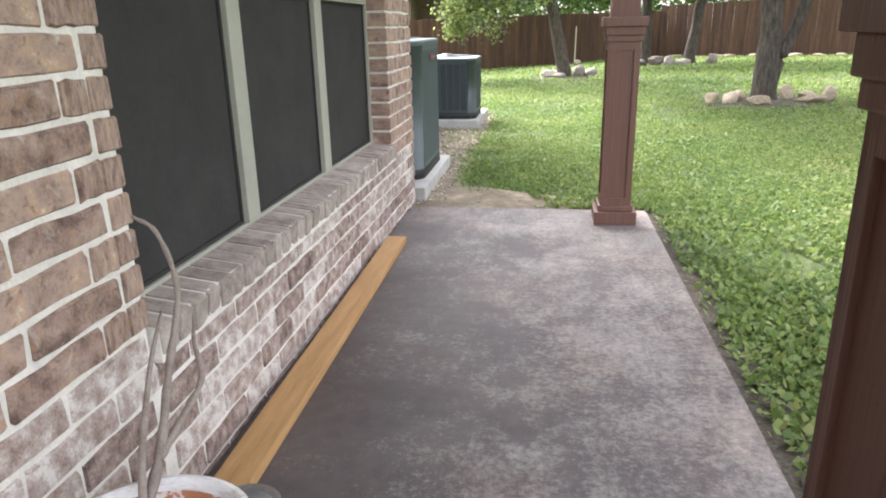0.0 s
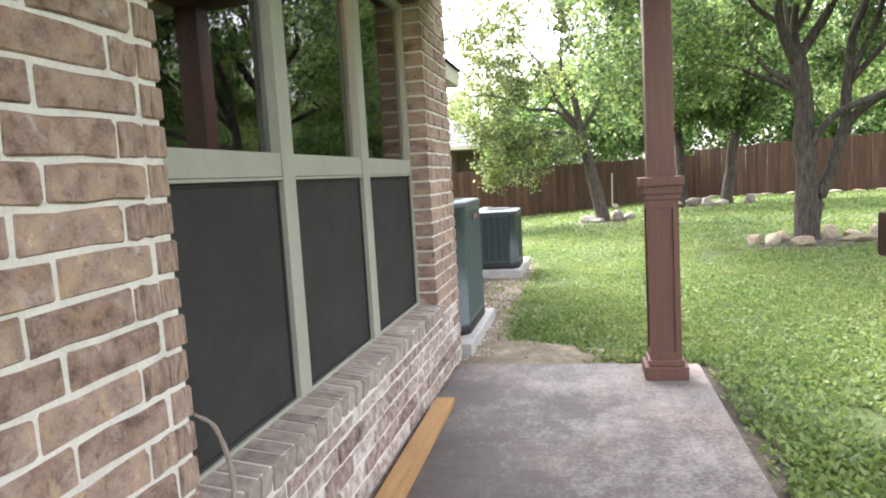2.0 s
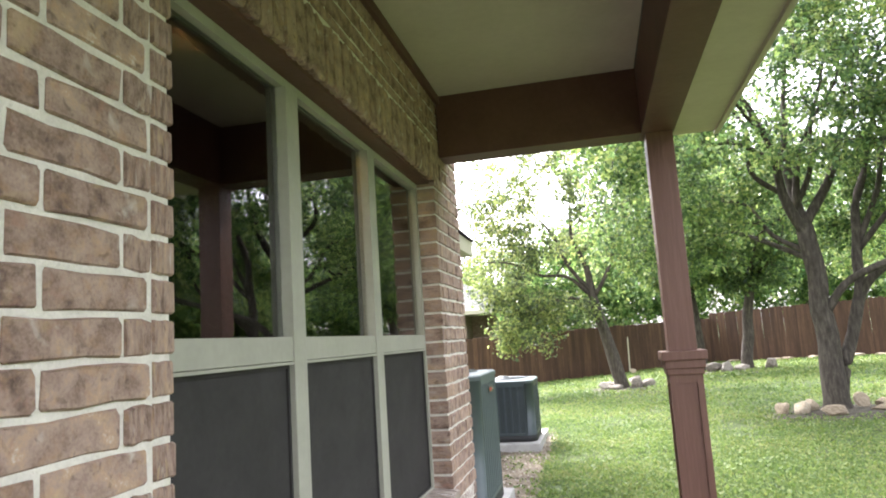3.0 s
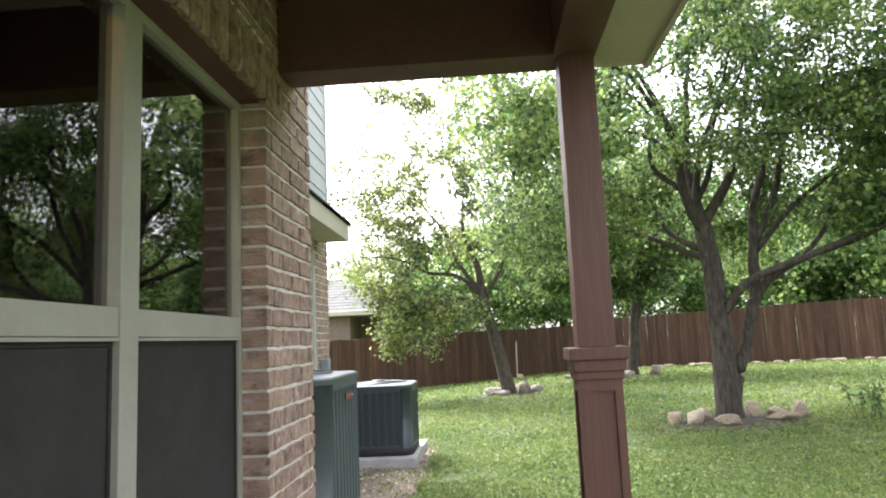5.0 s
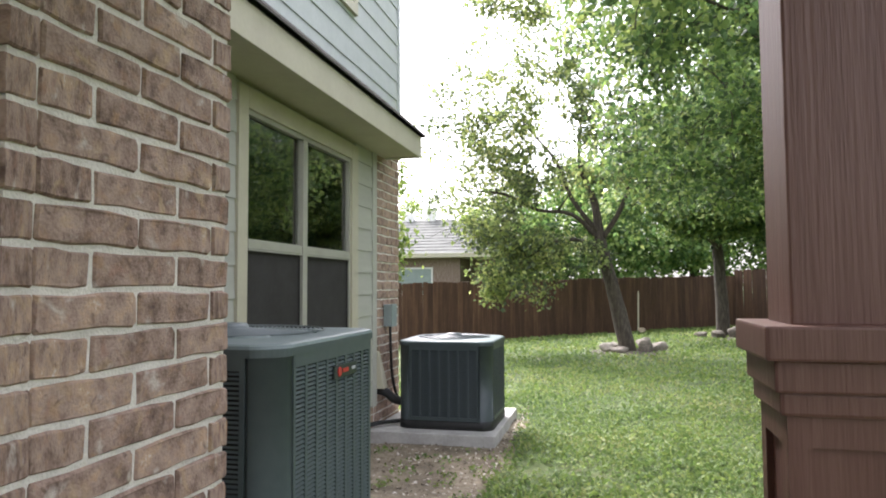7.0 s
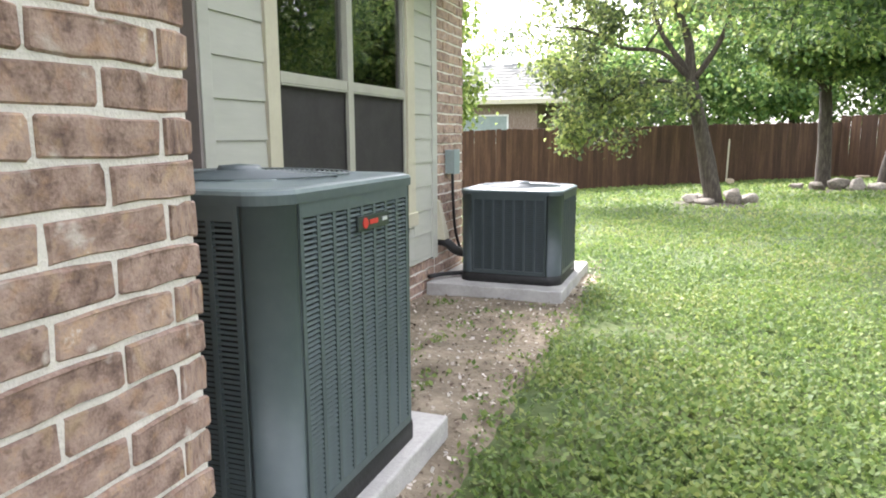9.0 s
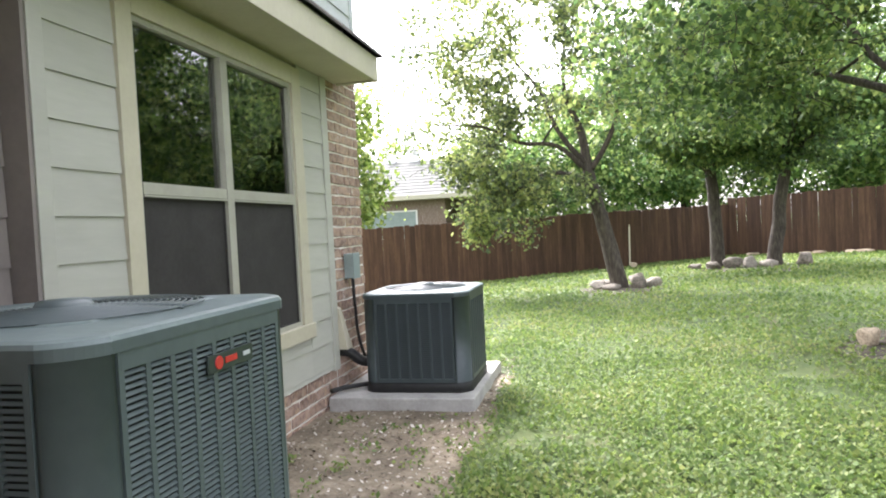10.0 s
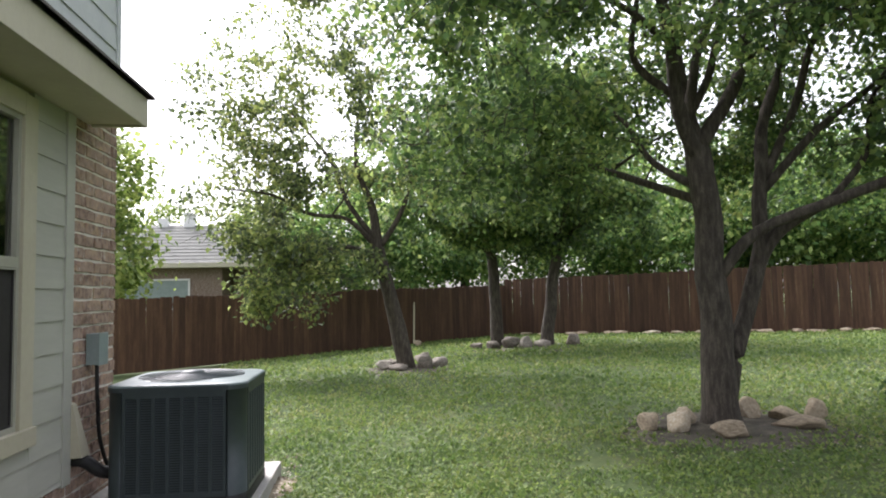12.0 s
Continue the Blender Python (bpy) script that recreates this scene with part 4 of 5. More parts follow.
        part("silver_bar", boxes((hx + 0.0122, hx + 0.0142, y + 0.06, y + 0.10, z - 0.006, z + 0.007), bevel=0.0008), M_SILVER, plate)
    return ob


def build_pad(x0, x1, y0, y1, z1):
    bm = boxes((x0, x1, y0, y1, -0.1, z1), bevel=0.012)
    ob = part("concrete_pad", bm, M_PAD, None)
    tagged(ob, "worn grey concrete pad set in the soil", "concrete pad", "condenser pads")


build_pad(-1.93, -0.86, 5.0, 6.43, 0.085)
build_ac("large green-grey air conditioner with louvred sides and red badge", -1.40, 5.76, 0.085, 0.475, 0.50, 1.078, 8, 0, (0.075, 0.935), M_AC)
build_pad(-2.03, -0.85, 9.12, 10.56, 0.06)
build_ac("smaller dark slate-grey air conditioner on a concrete pad", -1.35, 9.74, 0.06, 0.44, 0.44, 0.80, 7, 3, None, M_AC_SMALL)


def build_utility():
    ob = empty("utility_box", BAY, 9.70, 0.97, "small grey-green disconnect box on the brick pier", "electrical box")
    part("box_body", boxes((0.004, 0.085, -0.075, 0.075, 0.0, 0.215), bevel=0.006), M_BOXGREY, ob)
    part("box_lid", boxes((0.085, 0.096, -0.079, 0.079, -0.004, 0.22), bevel=0.004), M_BOXGREY, ob)
    pts = smooth_line([(0.05, 0.0, 0.0), (0.05, 0.02, -0.25), (0.06, 0.06, -0.55), (0.13, 0.12, -0.78), (0.30, 0.16, -0.80)])
    part("conduit", tube_mesh("conduit", pts, [0.014] * len(pts), M_BLACK), M_BLACK, ob, "black flexible conduit")
    hose = empty("refrigerant_line", BAY, 9.45, 0.3, "black insulated refrigerant lines running from the wall", "pipe")
    pts = smooth_line([(-0.01, 0, 0.08), (0.08, 0.01, 0.06), (0.18, 0.05, -0.02), (0.36, 0.10, -0.03)])
    part("thick_line", tube_mesh("thick_line", pts, [0.042] * len(pts), M_BLACK), M_BLACK, hose)
    pts = smooth_line([(0.02, -0.28, -0.20), (0.08, -0.15, -0.20), (0.18, 0.0, -0.21), (0.38, 0.08, -0.19)])
    part("thin_line", tube_mesh("thin_line", pts, [0.02] * len(pts), M_BLACK), M_BLACK, hose)
    cover = part("line_cover", mesh_of("line_cover", [(0, 9.375, 0.75), (0, 9.44, 0.75), (0, 9.50, 0.40), (0, 9.375, 0.40), (0.03, 9.375, 0.74), (0.03, 9.43, 0.74), (0.09, 9.50, 0.40), (0.09, 9.375, 0.40)],
                                              [(3, 2, 1, 0), (4, 5, 6, 7), (0, 1, 5, 4), (1, 2, 6, 5), (2, 3, 7, 6), (3, 0, 4, 7)], M_TRIM), M_TRIM, None)
    cover.location.x = BAY + 0.003
    tagged(cover, "beige sheet metal cover over the pipe outlet", "pipe cover")


build_utility()

# ---- patio things ----


def build_plank():
    bm = boxes((W + 0.046, W + 0.163, 1.18, 3.885, 0.0, 0.036), bevel=0.004)
    for v in bm.verts:
        v.co.x += 0.004 * math.sin(v.co.y * 1.3) - 0.008 * (v.co.y - 2.5)
    ob = part("plank", bm, M_PLANK, None)
    tagged(ob, "long bare pine plank lying along the wall foot", "plank")


def build_pot(x, y):
    ob = empty("flower_pot", x, y, 0, "large terracotta pot with peeling white paint", "flower pot")
    v, f = lathe([(0.0, 0.0), (0.135, 0.0), (0.14, 0.01), (0.16, 0.12), (0.178, 0.25), (0.172, 0.33), (0.190, 0.338), (0.197, 0.35), (0.198, 0.40), (0.192, 0.414), (0.182, 0.416)], 56)
    part("outer_wall", mesh_of("outer_wall", v, f, M_WHITEWASH, True), M_WHITEWASH, ob)
    v, f = lathe([(0.182, 0.416), (0.172, 0.409), (0.168, 0.395)], 56)
    part("rim_band", mesh_of("rim_band", v, f, M_WHITEWASH, True), M_WHITEWASH, ob)
    v, f = lathe([(0.168, 0.395), (0.164, 0.372)], 56)
    part("bare_band", mesh_of("bare_band", v, f, M_BAREBAND, True), M_BAREBAND, ob, "bare orange terracotta band")
    v, f = lathe([(0.164, 0.372), (0.158, 0.33), (0.150, 0.26)], 56)
    part("inner_wall", mesh_of("inner_wall", v, f, M_WHITEWASH, True), M_WHITEWASH, ob)
    verts, faces = [], []
    for j in range(12):
        for s in range(40):
            a, r = 2 * math.pi * s / 40, 0.156 * j / 11
            p = Vector((r * math.cos(a), r * math.sin(a), 0))
            verts.append((p.x, p.y, 0.28 + 0.012 * noise.noise(p * 40) + 0.008 * noise.noise(p * 90)))
    for j in range(11):
        for s in range(40):
            t = (s + 1) % 40
            faces.append((j * 40 + s, j * 40 + t, (j + 1) * 40 + t, (j + 1) * 40 + s))
    part("soil", mesh_of("soil", verts, faces, M_POTSOIL, True), M_POTSOIL, ob, "dark potting soil with pale specks")


def build_twig(x, y, z):
    ob = empty("dead_plant", x, y, z, "leafless dead forked plant stem in the pot", "dead plant")
    stem = smooth_line([(0, 0, -0.03), (-0.005, 0.01, 0.06), (-0.02, 0.05, 0.12), (-0.045, 0.17, 0.20), (-0.075, 0.29, 0.32), (-0.10, 0.40, 0.44), (-0.14, 0.42, 0.56), (-0.185, 0.41, 0.60)])
    part("stem", tube_mesh("stem", stem, list(np.linspace(0.014, 0.004, len(stem)) * (1 + 0.18 * np.sin(np.arange(len(stem)) * 2.1))), M_TWIG), M_TWIG, ob)
    side = smooth_line([(-0.04, 0.15, 0.19), (-0.05, 0.27, 0.21), (-0.05, 0.36, 0.25), (-0.085, 0.41, 0.31), (-0.10, 0.45, 0.36)])
    part("side_stem", tube_mesh("side_stem", side, list(np.linspace(0.010, 0.003, len(side)) * (1 + 0.18 * np.sin(np.arange(len(side)) * 1.7))), M_TWIG), M_TWIG, ob)
    side = smooth_line([(-0.02, 0.05, 0.12), (-0.05, 0.12, 0.22), (-0.085, 0.24, 0.34), (-0.10, 0.33, 0.42)])
    part("side_stem", tube_mesh("side_stem", side, list(np.linspace(0.009, 0.003, len(side))), M_TWIG), M_TWIG, ob)


def build_can(x, y):
    ob = empty("paint_can", x, y, 0, "black gallon paint can with an open rim", "paint can")
    v, f = lathe([(0.0, 0.0), (0.083, 0.0), (0.085, 0.006), (0.082, 0.01), (0.082, 0.182), (0.086, 0.188), (0.086, 0.194)], 40)
    part("can_body", mesh_of("can_body", v, f, M_CAN, True), M_CAN, ob)
    v, f = lathe([(0.086, 0.194), (0.078, 0.195), (0.076, 0.186), (0.069, 0.186), (0.067, 0.191), (0.0, 0.189)], 40)
    part("lid", mesh_of("lid", v, f, M_STEEL, True), M_STEEL, ob, "dull steel lid ring")
    pts = [(0.088 * math.cos(a), 0.088 * math.sin(a), 0.15 - 0.09 * math.sin(a - 3.6)) for a in np.linspace(3.6, 6.74, 20)]
    part("bail", tube_mesh("bail", pts, [0.002] * 20, M_STEEL, 6), M_STEEL, ob)
    bars = []
    for k in range(3):
        bars.append((0.0825, 0.0835, -0.02, 0.02 - 0.012 * k, 0.045 + 0.013 * k, 0.052 + 0.013 * k))
    bm = boxes(*bars)
    bmesh.ops.rotate(bm, verts=bm.verts[:], cent=(0, 0, 0), matrix=Matrix.Rotation(-0.9, 3, "Z"))
    part("label_print", bm, M_WHITE, ob, "pale bars of small print")


build_plank()
build_pot(-0.622, 0.828)
build_twig(-0.635, 0.835, 0.28)
build_can(-0.628, 1.20)

# ---- fence ----
FENCE_CORNER, FENCE_LEFT, FENCE_RIGHT = Vector((4.05, 26.5)), Vector((-11.0, 16.1)), Vector((24.0, 13.7))
PICKETS = []
for s in range(5):
    r = random.Random(s)
    h, w = 1.0, 0.5
    PICKETS.append(mesh_of("picket", [(-w, -0.5, 0), (w, -0.5, 0), (w, 0.5, 0), (-w, 0.5, 0), (-w, -0.5, h * 0.985), (-w * 0.7, -0.5, h), (w * 0.7, -0.5, h), (w, -0.5, h * 0.985),
                                      (-w, 0.5, h * 0.985), (-w * 0.7, 0.5, h), (w * 0.7, 0.5, h), (w, 0.5, h * 0.985)],
                           [(0, 1, 7, 6, 5, 4), (3, 8, 9, 10, 11, 2), (0, 4, 8, 3), (1, 2, 11, 7), (4, 5, 9, 8), (5, 6, 10, 9), (6, 7, 11, 10)], M_FENCE))


def build_fence(a, b, label, tall):
    d = (b - a).normalized()
    ob = empty("fence", a.x, a.y, 0, label, "fence", "garden fence")
    length = (b - a).length
    ang = math.atan2(d.y, d.x)
    r = random.Random(round(length * 10))
    s, n = 0.0, 0
    step = 0.142
    while s < length:
        p = a + d * s
        g = ground_z(p.x, p.y) + 0.02
        ob2 = new("picket", PICKETS[n % 5])
        ob2.parent = ob
        ob2.matrix_basis = Matrix.Translation((p.x - a.x, p.y - a.y, g)) @ Matrix.Rotation(ang + r.uniform(-0.02, 0.02), 4, "Z") @ Matrix.Rotation(r.uniform(-0.008, 0.008), 4, "Y") @ Matrix.Diagonal((0.1418, 0.02, tall + r.uniform(-0.02, 0.02), 1))
        s += step
        n += 1
    for h in (0.35, 1.45):
        pts = [(a + d * q) for q in np.linspace(0, length, 12)]
        off = Vector((-d.y, d.x)) * 0.04
        line = [(p.x - a.x + off.x, p.y - a.y + off.y, ground_z(p.x, p.y) + h) for p in pts]
        part("fence_rail", tube_mesh("fence_rail", line, [0.035] * 12, M_FENCE, 4), M_FENCE, ob)


build_fence(FENCE_LEFT, FENCE_CORNER, "tall brown stained cedar picket fence in shade", 1.60)
build_fence(FENCE_CORNER, FENCE_RIGHT, "tall brown cedar picket fence with pale weathered streaks", 1.76)

def build_stake(x, y):
    ob = part("stake", boxes((-0.022, 0.022, -0.018, 0.018, 0.0, 1.18), (-0.014, 0.014, -0.012, 0.012, 1.18, 1.24), bevel=0.004), M_TRIM, None)
    ob.matrix_basis = Matrix.Translation((x, y, ground_z(x, y) - 0.02)) @ Matrix.Rotation(0.02, 4, "Y")
    tagged(ob, "thin pale wooden stake standing against the fence", "stake")


build_stake(0.93, 24.18)

# ---- rocks ----


def rock_mesh(seed, mat):
    r = random.Random(seed)
    bm = bmesh.new()
    bmesh.ops.create_icosphere(bm, subdivisions=3, radius=1.0)
    o = Vector((r.uniform(0, 50), r.uniform(0, 50), r.uniform(0, 50)))
    cuts = [(Vector((r.gauss(0, 1), r.gauss(0, 1), r.gauss(0, 0.7))).normalized(), r.uniform(0.42, 0.8)) for _ in range(11)]
    for v in bm.verts:
        c = v.co.copy()
        for nrm, dd in cuts:
            over = c.dot(nrm) - dd
            if over > 0:
                c -= nrm * over * 0.93
        c *= 1 + 0.13 * noise.noise(c * 1.6 + o) + 0.05 * noise.noise(c * 5 + o)
        v.co = c
    me = bpy.data.meshes.new("rock")
    bm.to_mesh(me)
    bm.free()
    me.materials.append(mat)
    me.polygons.foreach_set("use_smooth", [True] * len(me.polygons))
    return me


ROCKS = [rock_mesh(s, M_ROCK) for s in range(9)]
GREY_ROCKS = [rock_mesh(s, M_ROCK_GREY) for s in range(9)]


def rock(x, y, sx, sy, sz, k, turn, label, group):
    ob = new("rock", (GREY_ROCKS if label.startswith("grey") else ROCKS)[k % 9])
    ob.matrix_basis = Matrix.Translation((x, y, ground_z(x, y) + 0.03 + sz * 0.5)) @ Matrix.Rotation(turn, 4, "Z") @ Matrix.Diagonal((sx, sy, sz, 1))
    tagged(ob, label, "rock", group)
    return ob


T4 = Vector((3.36, 11.33))
for dx, dy, sx, sy, sz, k, turn in ((-0.78, -0.05, 0.13, 0.13, 0.12, 0, 0.3), (-0.58, -0.22, 0.17, 0.14, 0.15, 1, 1.0), (-0.36, 0.02, 0.15, 0.14, 0.14, 2, 2.0), (-0.22, -0.62, 0.27, 0.16, 0.10, 3, 0.2),
                                    (0.36, 0.15, 0.13, 0.12, 0.15, 4, 0.5), (0.62, -0.02, 0.20, 0.15, 0.10, 5, 1.2), (0.55, -0.42, 0.26, 0.17, 0.09, 6, -0.5), (0.88, -0.15, 0.16, 0.15, 0.14, 7, 0.9)):
    rock(T4.x + dx, T4.y + dy, sx, sy, sz, k, turn, "pale tan limestone rock ringing the large tree", "tree ring rocks")
T1 = Vector((0.47, 18.0))
for dx, dy, sx, sy, sz, k, turn in ((-0.40, -0.1, 0.26, 0.2, 0.13, 3, 0.4), (-0.1, -0.38, 0.24, 0.18, 0.09, 5, 0.0), (0.35, -0.2, 0.25, 0.22, 0.17, 8, 1.5), (0.6, 0.05, 0.24, 0.2, 0.16, 1, 0.7), (0.35, 0.35, 0.2, 0.2, 0.22, 2, 0.1), (-0.3, 0.35, 0.2, 0.2, 0.12, 6, 0.1)):
    rock(T1.x + dx, T1.y + dy, sx, sy, sz, k, turn, "grey brown rock at the foot of the leaning tree", "tree ring rocks")
T2, T3 = Vector((2.95, 22.0)), Vector((4.18, 21.7))
for x, y, sx, sy, sz, k in ((2.35, 21.6, 0.32, 0.2, 0.16, 0), (2.75, 21.3, 0.35, 0.25, 0.2, 3), (3.2, 21.35, 0.36, 0.3, 0.27, 4), (3.55, 21.2, 0.38, 0.28, 0.26, 7), (3.98, 21.15, 0.36, 0.25, 0.18, 5), (4.75, 21.35, 0.42, 0.3, 0.27, 8), (3.4, 22.3, 0.3, 0.3, 0.25, 1)):
    rock(x, y, sx * 0.8, sy * 0.8, sz * 0.7, k, x * 3, "grey limestone rock round the pair of trees", "tree ring rocks")
rock(1.0, 23.7, 0.13, 0.11, 0.10, 4, 0.4, "small pale stone lying on the lawn near the fence", "")
rr = random.Random(3)
d = (FENCE_RIGHT - FENCE_CORNER).normalized()
for i in range(26):
    p = FENCE_CORNER + d * (0.8 + i * 0.62 + rr.uniform(-0.15, 0.15)) + Vector((-d.y, d.x)) * -0.3
    rock(p.x, p.y, rr.uniform(0.16, 0.32), rr.uniform(0.10, 0.17), rr.uniform(0.04, 0.08), i, -0.55 + rr.uniform(-0.2, 0.2), "flat pale edging stone along the fence", "fence edging stones")



def build_mulch(x, y, r, seed):
    verts, faces = [], []
    for j in range(9):
        for k in range(36):
            a = 2 * math.pi * k / 36
            q = r * j / 8 * (1 + 0.3 * noise.noise(Vector((math.cos(a) * 1.5, math.sin(a) * 1.5, seed))))
            px, py = x + q * math.cos(a), y + q * math.sin(a) * 0.9
            lift = 0.045 * (1 - (j / 8) ** 2) + 0.012 * noise.noise(Vector((px * 6, py * 6, 0)))
            verts.append((px, py, ground_z(px, py) + lift + 0.004))
    for j in range(8):
        for k in range(36):
            t = (k + 1) % 36
            faces.append((j * 36 + k, j * 36 + t, (j + 1) * 36 + t, (j + 1) * 36 + k))
    ob = new("ground_mulch", mesh_of("ground_mulch", verts, faces, M_MULCH, True))
    tagged(ob, "dark leaf litter and soil round a tree foot", "mulch", kind="structure")


build_mulch(T4.x + 0.05, T4.y - 0.15, 1.12, 1)
build_mulch(T1.x, T1.y - 0.1, 0.95, 2)
build_mulch(3.5, 21.6, 1.5, 3)

# ---- trees ----


def leaf_cloud(rng, centres, per, spread, size, flat=0.7):
    """Vertices and faces of folded leaves scattered round twig centres."""
    c = np.repeat(np.asarray(centres), per, axis=0)
    n = len(c)
    p = c + rng.normal(0, 1, (n, 3)) * spread * np.array([1, 1, flat])
    a = rng.uniform(0, 2 * math.pi, n)
    tilt = rng.normal(-0.6, 0.5, n)
    d = np.stack([np.cos(a) * np.cos(tilt), np.sin(a) * np.cos(tilt), np.sin(tilt)], 1)
    s = np.cross(d, rng.normal(0, 1, (n, 3)) * 0.5 + np.array([0, 0, 1.0]))
    s /= np.linalg.norm(s, axis=1)[:, None] + 1e-9
    up = np.cross(s, d)
    L = size * rng.uniform(0.65, 1.35, n)[:, None]
    w = L * rng.uniform(0.28, 0.42, n)[:, None]
    v = np.stack([p, p + d * L * 0.45 + s * w + up * L * 0.10, p + d * L, p + d * L * 0.45 - s * w + up * L * 0.10], 1).reshape(-1, 3)
    return v, n


def leaves_mesh(name, v, n, mat):
    me = bpy.data.meshes.new(name)
    me.vertices.add(len(v))
    me.vertices.foreach_set("co", v.astype(np.float32).ravel())
    me.loops.add(n * 6)
    i = np.arange(n)[:, None] * 4
    me.loops.foreach_set("vertex_index", (i + np.array([[0, 1, 2, 0, 2, 3]])).astype(np.int32).ravel())
    me.polygons.add(n * 2)
    me.polygons.foreach_set("loop_start", (np.arange(n * 2) * 3).astype(np.int32))
    me.materials.append(mat)
    me.update(calc_edges=True)
    return me


def build_tree(base, limbs, blobs, clusters, per, spread, size, seed, label, leaf=None, twig_r=0.012, fill=1.0, gaps=0.85):
    """limbs: lists of (x, y, z, radius) from the base. blobs: crown ellipsoids (x, y, z, rx, ry, rz, weight)."""
    rng = np.random.default_rng(seed)
    ob = empty("tree", base[0], base[1], ground_z(*base) - 0.05, label, "tree", "garden trees")
    nodes = []
    for i, limb in enumerate(limbs):
        line = smooth_line([p[:3] for p in limb], 5)
        rad = np.interp(np.linspace(0, len(limb) - 1, len(line)), range(len(limb)), [p[3] for p in limb])
        line = [p + Vector((noise.noise(p * 1.5 + Vector((seed, i, 0))), noise.noise(p * 1.5 + Vector((9, seed, i))), 0)) * 0.06 * min(1.0, k / 10) for k, p in enumerate(line)]
        rad = [q * (1 + 0.12 * noise.noise(p * 3)) for q, p in zip(rad, line)]
        part("trunk" if i == 0 else "limb", tube_mesh("trunk" if i == 0 else "limb", line, rad, M_BARK, 14), M_BARK, ob)
        for k, p in enumerate(line):
            if p.z > 1.3:
                nodes.append((p, rad[k]))
    wts = np.array([b[6] for b in blobs], float)
    wts /= wts.sum()
    centres, bv, bf = [], [], []
    base_nodes = [p for p, _ in nodes]
    arr = np.array([tuple(p) for p in base_nodes])
    rads = [q for _, q in nodes]
    for c in range(clusters):
        b = blobs[rng.choice(len(blobs), p=wts)]
        q = rng.normal(0, 1, 3)
        q /= np.linalg.norm(q)
        q *= rng.uniform(0.25, 1.0) ** 0.6
        p = np.array(b[:3]) + q * np.array(b[3:6])
        if noise.noise(Vector(p) * gaps + Vector((seed * 7.0, 0, 0))) > 0.16 * fill:
            continue
        dist = np.linalg.norm(arr - p, axis=1) + 0.6 * np.maximum(0, arr[:, 2] - p[2])
        k = int(dist.argmin())
        o = Vector(arr[k])
        e = Vector(p)
        mid = o.lerp(e, 0.5) + Vector((rng.normal(0, 0.12), rng.normal(0, 0.12), 0.10 * (e - o).length))
        line = smooth_line([o, mid, e], 4)
        r0 = min(rads[k] * 0.6, twig_r * (0.7 + (e - o).length))
        v, f = tube(line, list(np.linspace(r0, 0.004, len(line))), 5)
        off = len(bv)
        bv += v
        bf += [tuple(off + x for x in g) for g in f]
        for _ in range(2):
            tip = e + Vector((rng.normal(0, 0.22), rng.normal(0, 0.22), rng.normal(-0.02, 0.16)))
            s0 = line[int(rng.integers(2, len(line)))]
            v, f = tube([s0, s0.lerp(tip, 0.5) + Vector((rng.normal(0, 0.03), rng.normal(0, 0.03), 0.03)), tip], [0.0065, 0.005, 0.0025], 4)
            off = len(bv)
            bv += v
            bf += [tuple(off + x for x in g) for g in f]
        for x in line[len(line) // 2:]:
            centres.append(tuple(x))
        centres.append(tuple(e))
        arr = np.vstack([arr, [tuple(x) for x in line[3:]]])
        rads += [r0 * 0.6] * (len(line) - 3)
    tagged(part("branchwork", mesh_of("branchwork", bv, bf, M_BARK, True), M_BARK, ob), kind="stuff")
    v, n = leaf_cloud(rng, centres, per, spread, size)
    crown = part("crown", leaves_mesh("crown", v, n, leaf or M_LEAF), leaf or M_LEAF, ob)
    tagged(crown, kind="stuff")
    return ob


